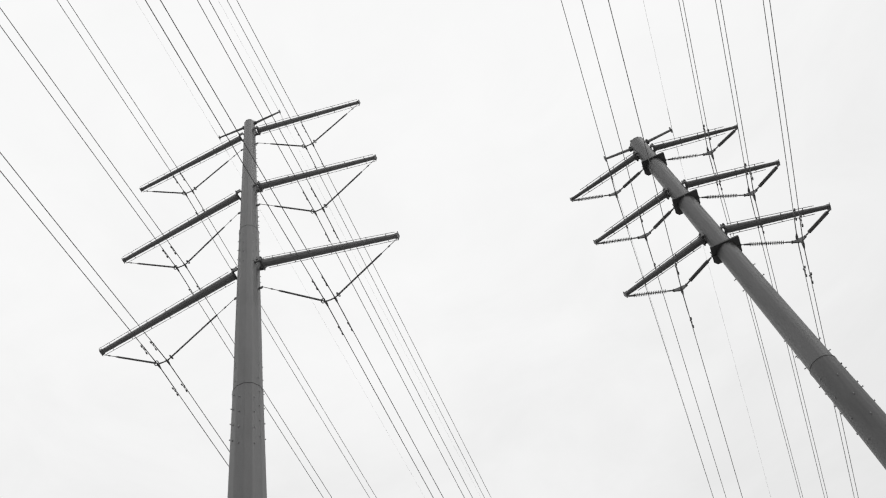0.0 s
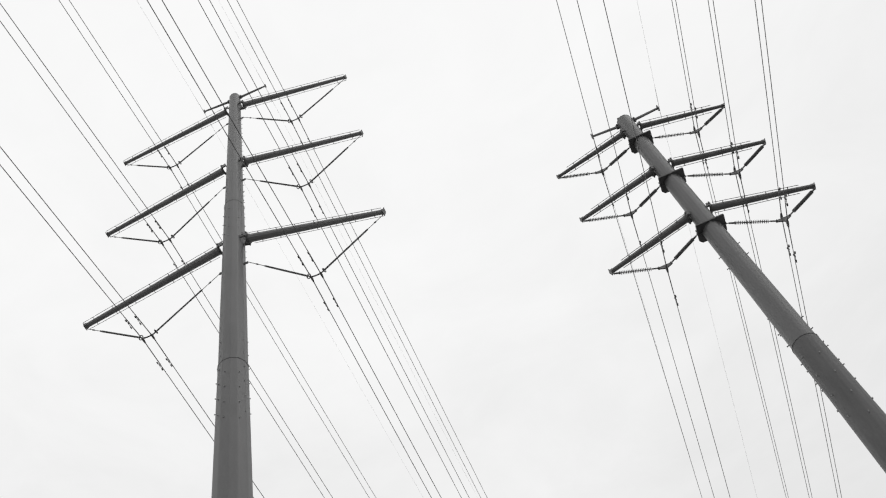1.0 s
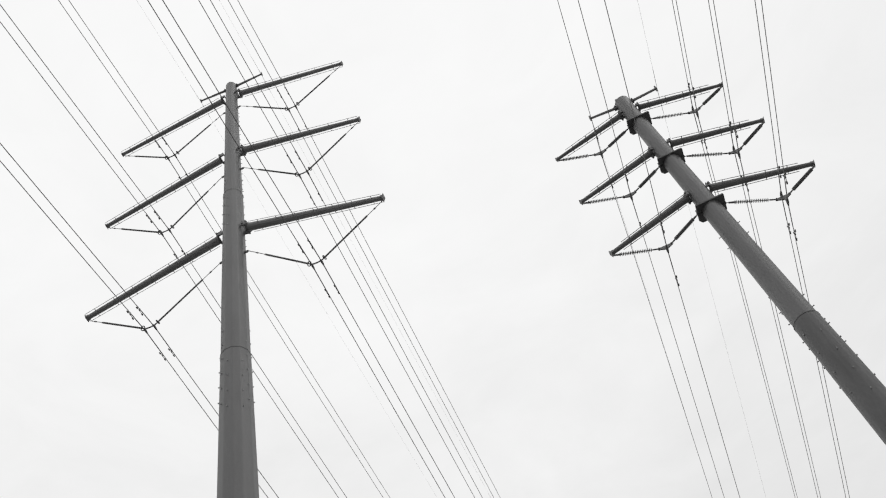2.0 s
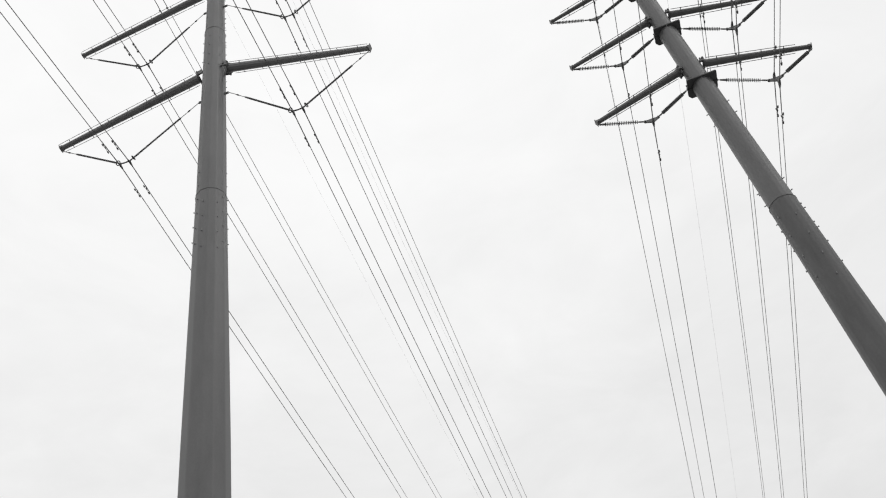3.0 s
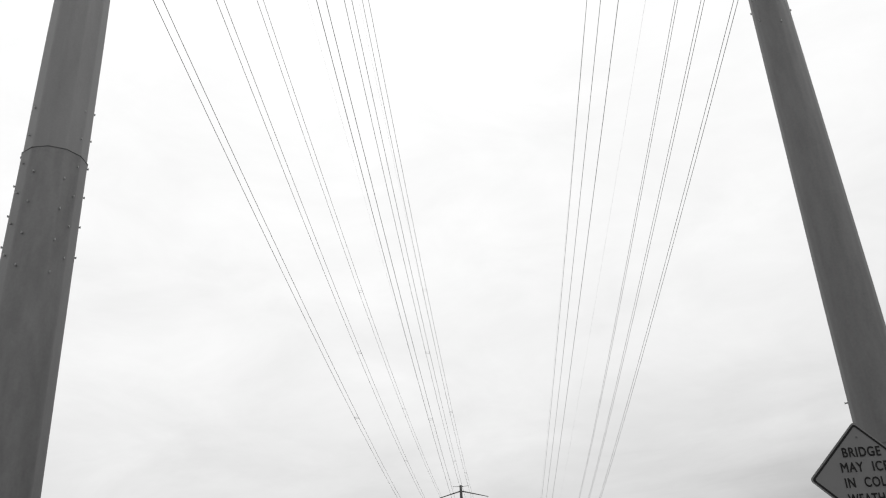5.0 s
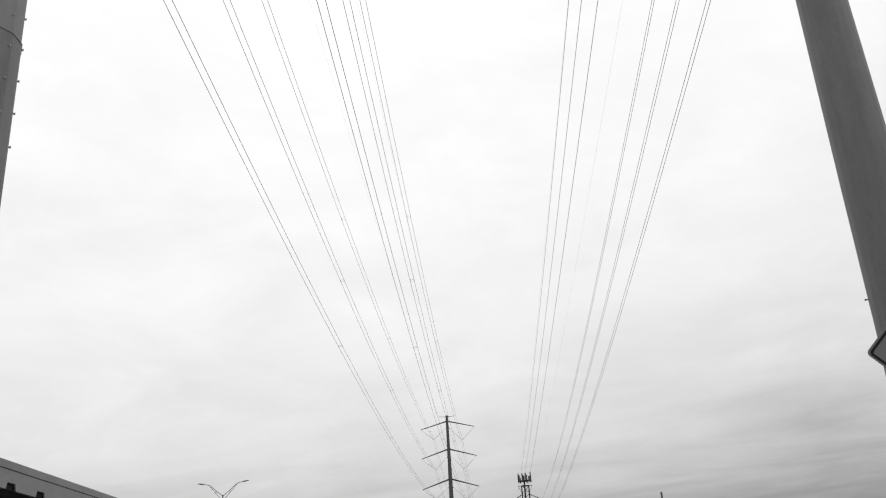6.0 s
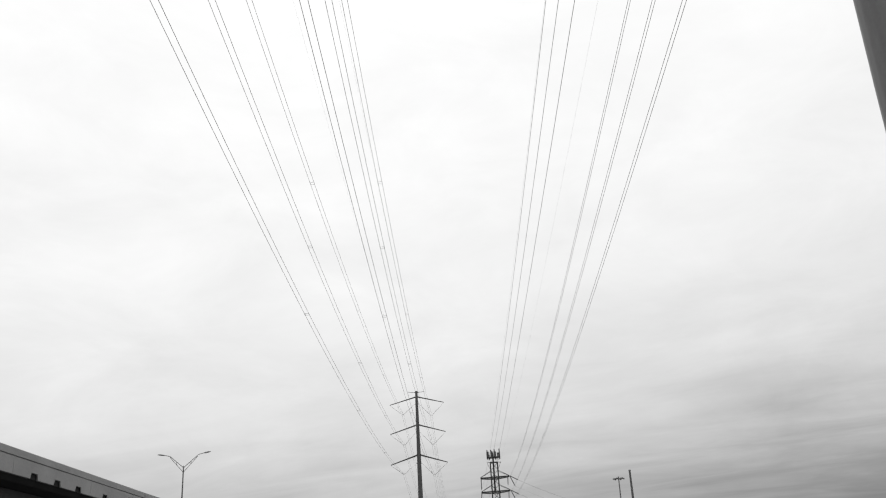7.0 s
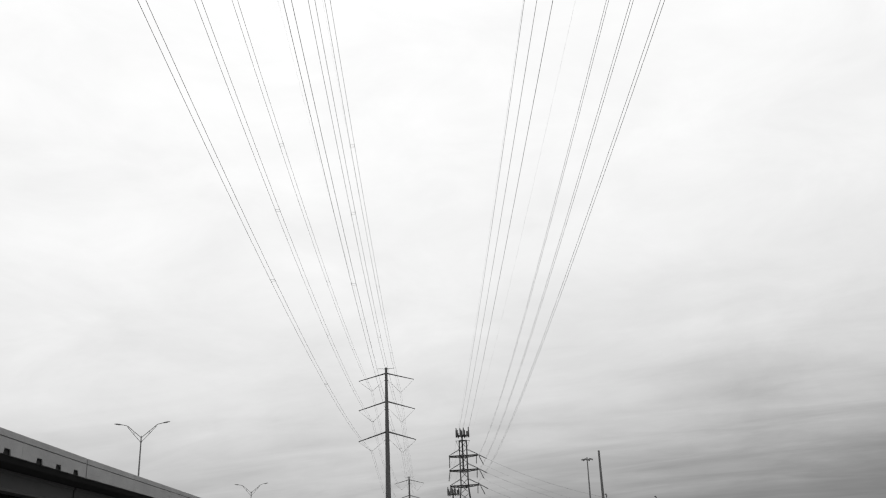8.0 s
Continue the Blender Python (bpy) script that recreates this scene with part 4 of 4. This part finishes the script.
HD = SIDE / math.sqrt(2) + 0.018
bm = bmesh.new()
diamond(bm, HD, 0.045, 0.0, 0.004)
panel = part("panel", bm, SIGN_FACE, sign)
bm = bmesh.new()
diamond(bm, HD - 0.028, 0.036, -0.003, 0, hole=0.024)
part("border", bm, SIGN_INK, panel, "black border line")
for text, z, wide, dx in (("BRIDGE", 0.292, 0.78, 0.008), ("MAY ICE", 0.117, 0.775, 0.004), ("IN COLD", -0.062, 0.74, 0.016), ("WEATHER", -0.248, 0.71, 0.012)):
    cu = bpy.data.curves.new("lettering", "FONT")
    cu.body, cu.size, cu.align_x, cu.align_y = text, 0.158, "CENTER", "CENTER"
    cu.extrude, cu.offset, cu.space_character, cu.space_word = 0.0004, 0.0, 1.12, 2.6
    cu.bevel_depth, cu.bevel_resolution = 0.0028, 0
    tmp = bpy.data.objects.new("lettering", cu)
    scene.collection.objects.link(tmp)
    me = bpy.data.meshes.new_from_object(tmp.evaluated_get(bpy.context.evaluated_depsgraph_get()))
    bpy.data.objects.remove(tmp)
    # one mesh a letter: walk the connected faces of the line
    bm = bmesh.new()
    bm.from_mesh(me)
    bmesh.ops.remove_doubles(bm, verts=list(bm.verts), dist=0.00005)
    bm.verts.index_update()
    bm.faces.index_update()
    place = Matrix.Translation((dx, -0.0045, z)) @ Matrix.Rotation(radians(90), 4, "X") @ Matrix.Diagonal((wide, 1.0, 1.0, 1.0))
    left = set(bm.faces)
    while left:
        island, todo = [], [left.pop()]
        while todo:
            f = todo.pop()
            island.append(f)
            for v in f.verts:
                for g in v.link_faces:
                    if g in left:
                        left.discard(g)
                        todo.append(g)
        glyph = bmesh.new()
        seen = {}
        for f in sorted(island, key=lambda q: q.index):
            corners = []
            for v in f.verts:
                if v.index not in seen:
                    seen[v.index] = glyph.verts.new(place @ v.co)
                corners.append(seen[v.index])
            glyph.faces.new(corners)
        part("letter", glyph, SIGN_INK, panel, "black capital letter")
    bm.free()
for z in (0.475, -0.475):
    bm = bmesh.new()
    tube(bm, (0, -0.008, z), (0, 0.03, z), 0.011, 0.011, 8)
    part("bolt", bm, STEEL_DARK, panel)
bm = bmesh.new()
tube(bm, (0, 0.05, -3.94), (0, 0.05, 0.58), 0.036, 0.036, 12)
part("post", bm, SIGN_BACK, sign, "round galvanized post")

# ---------------------------------------------------------------- roadside post
post = thing("roadside_post", "dark weathered square post standing on the verge", "post", Matrix.Translation((5.5, 23.3, 0)))
bm = bmesh.new()
box(bm, (0, 0, 1.03), (0.09, 0.09, 2.66), None, 0.006)
part("shaft", bm, STEEL_OLD, post)
bm = bmesh.new()
box(bm, (0, 0, 2.375), (0.102, 0.102, 0.03), None, 0.006)
part("cap", bm, STEEL_OLD, post)
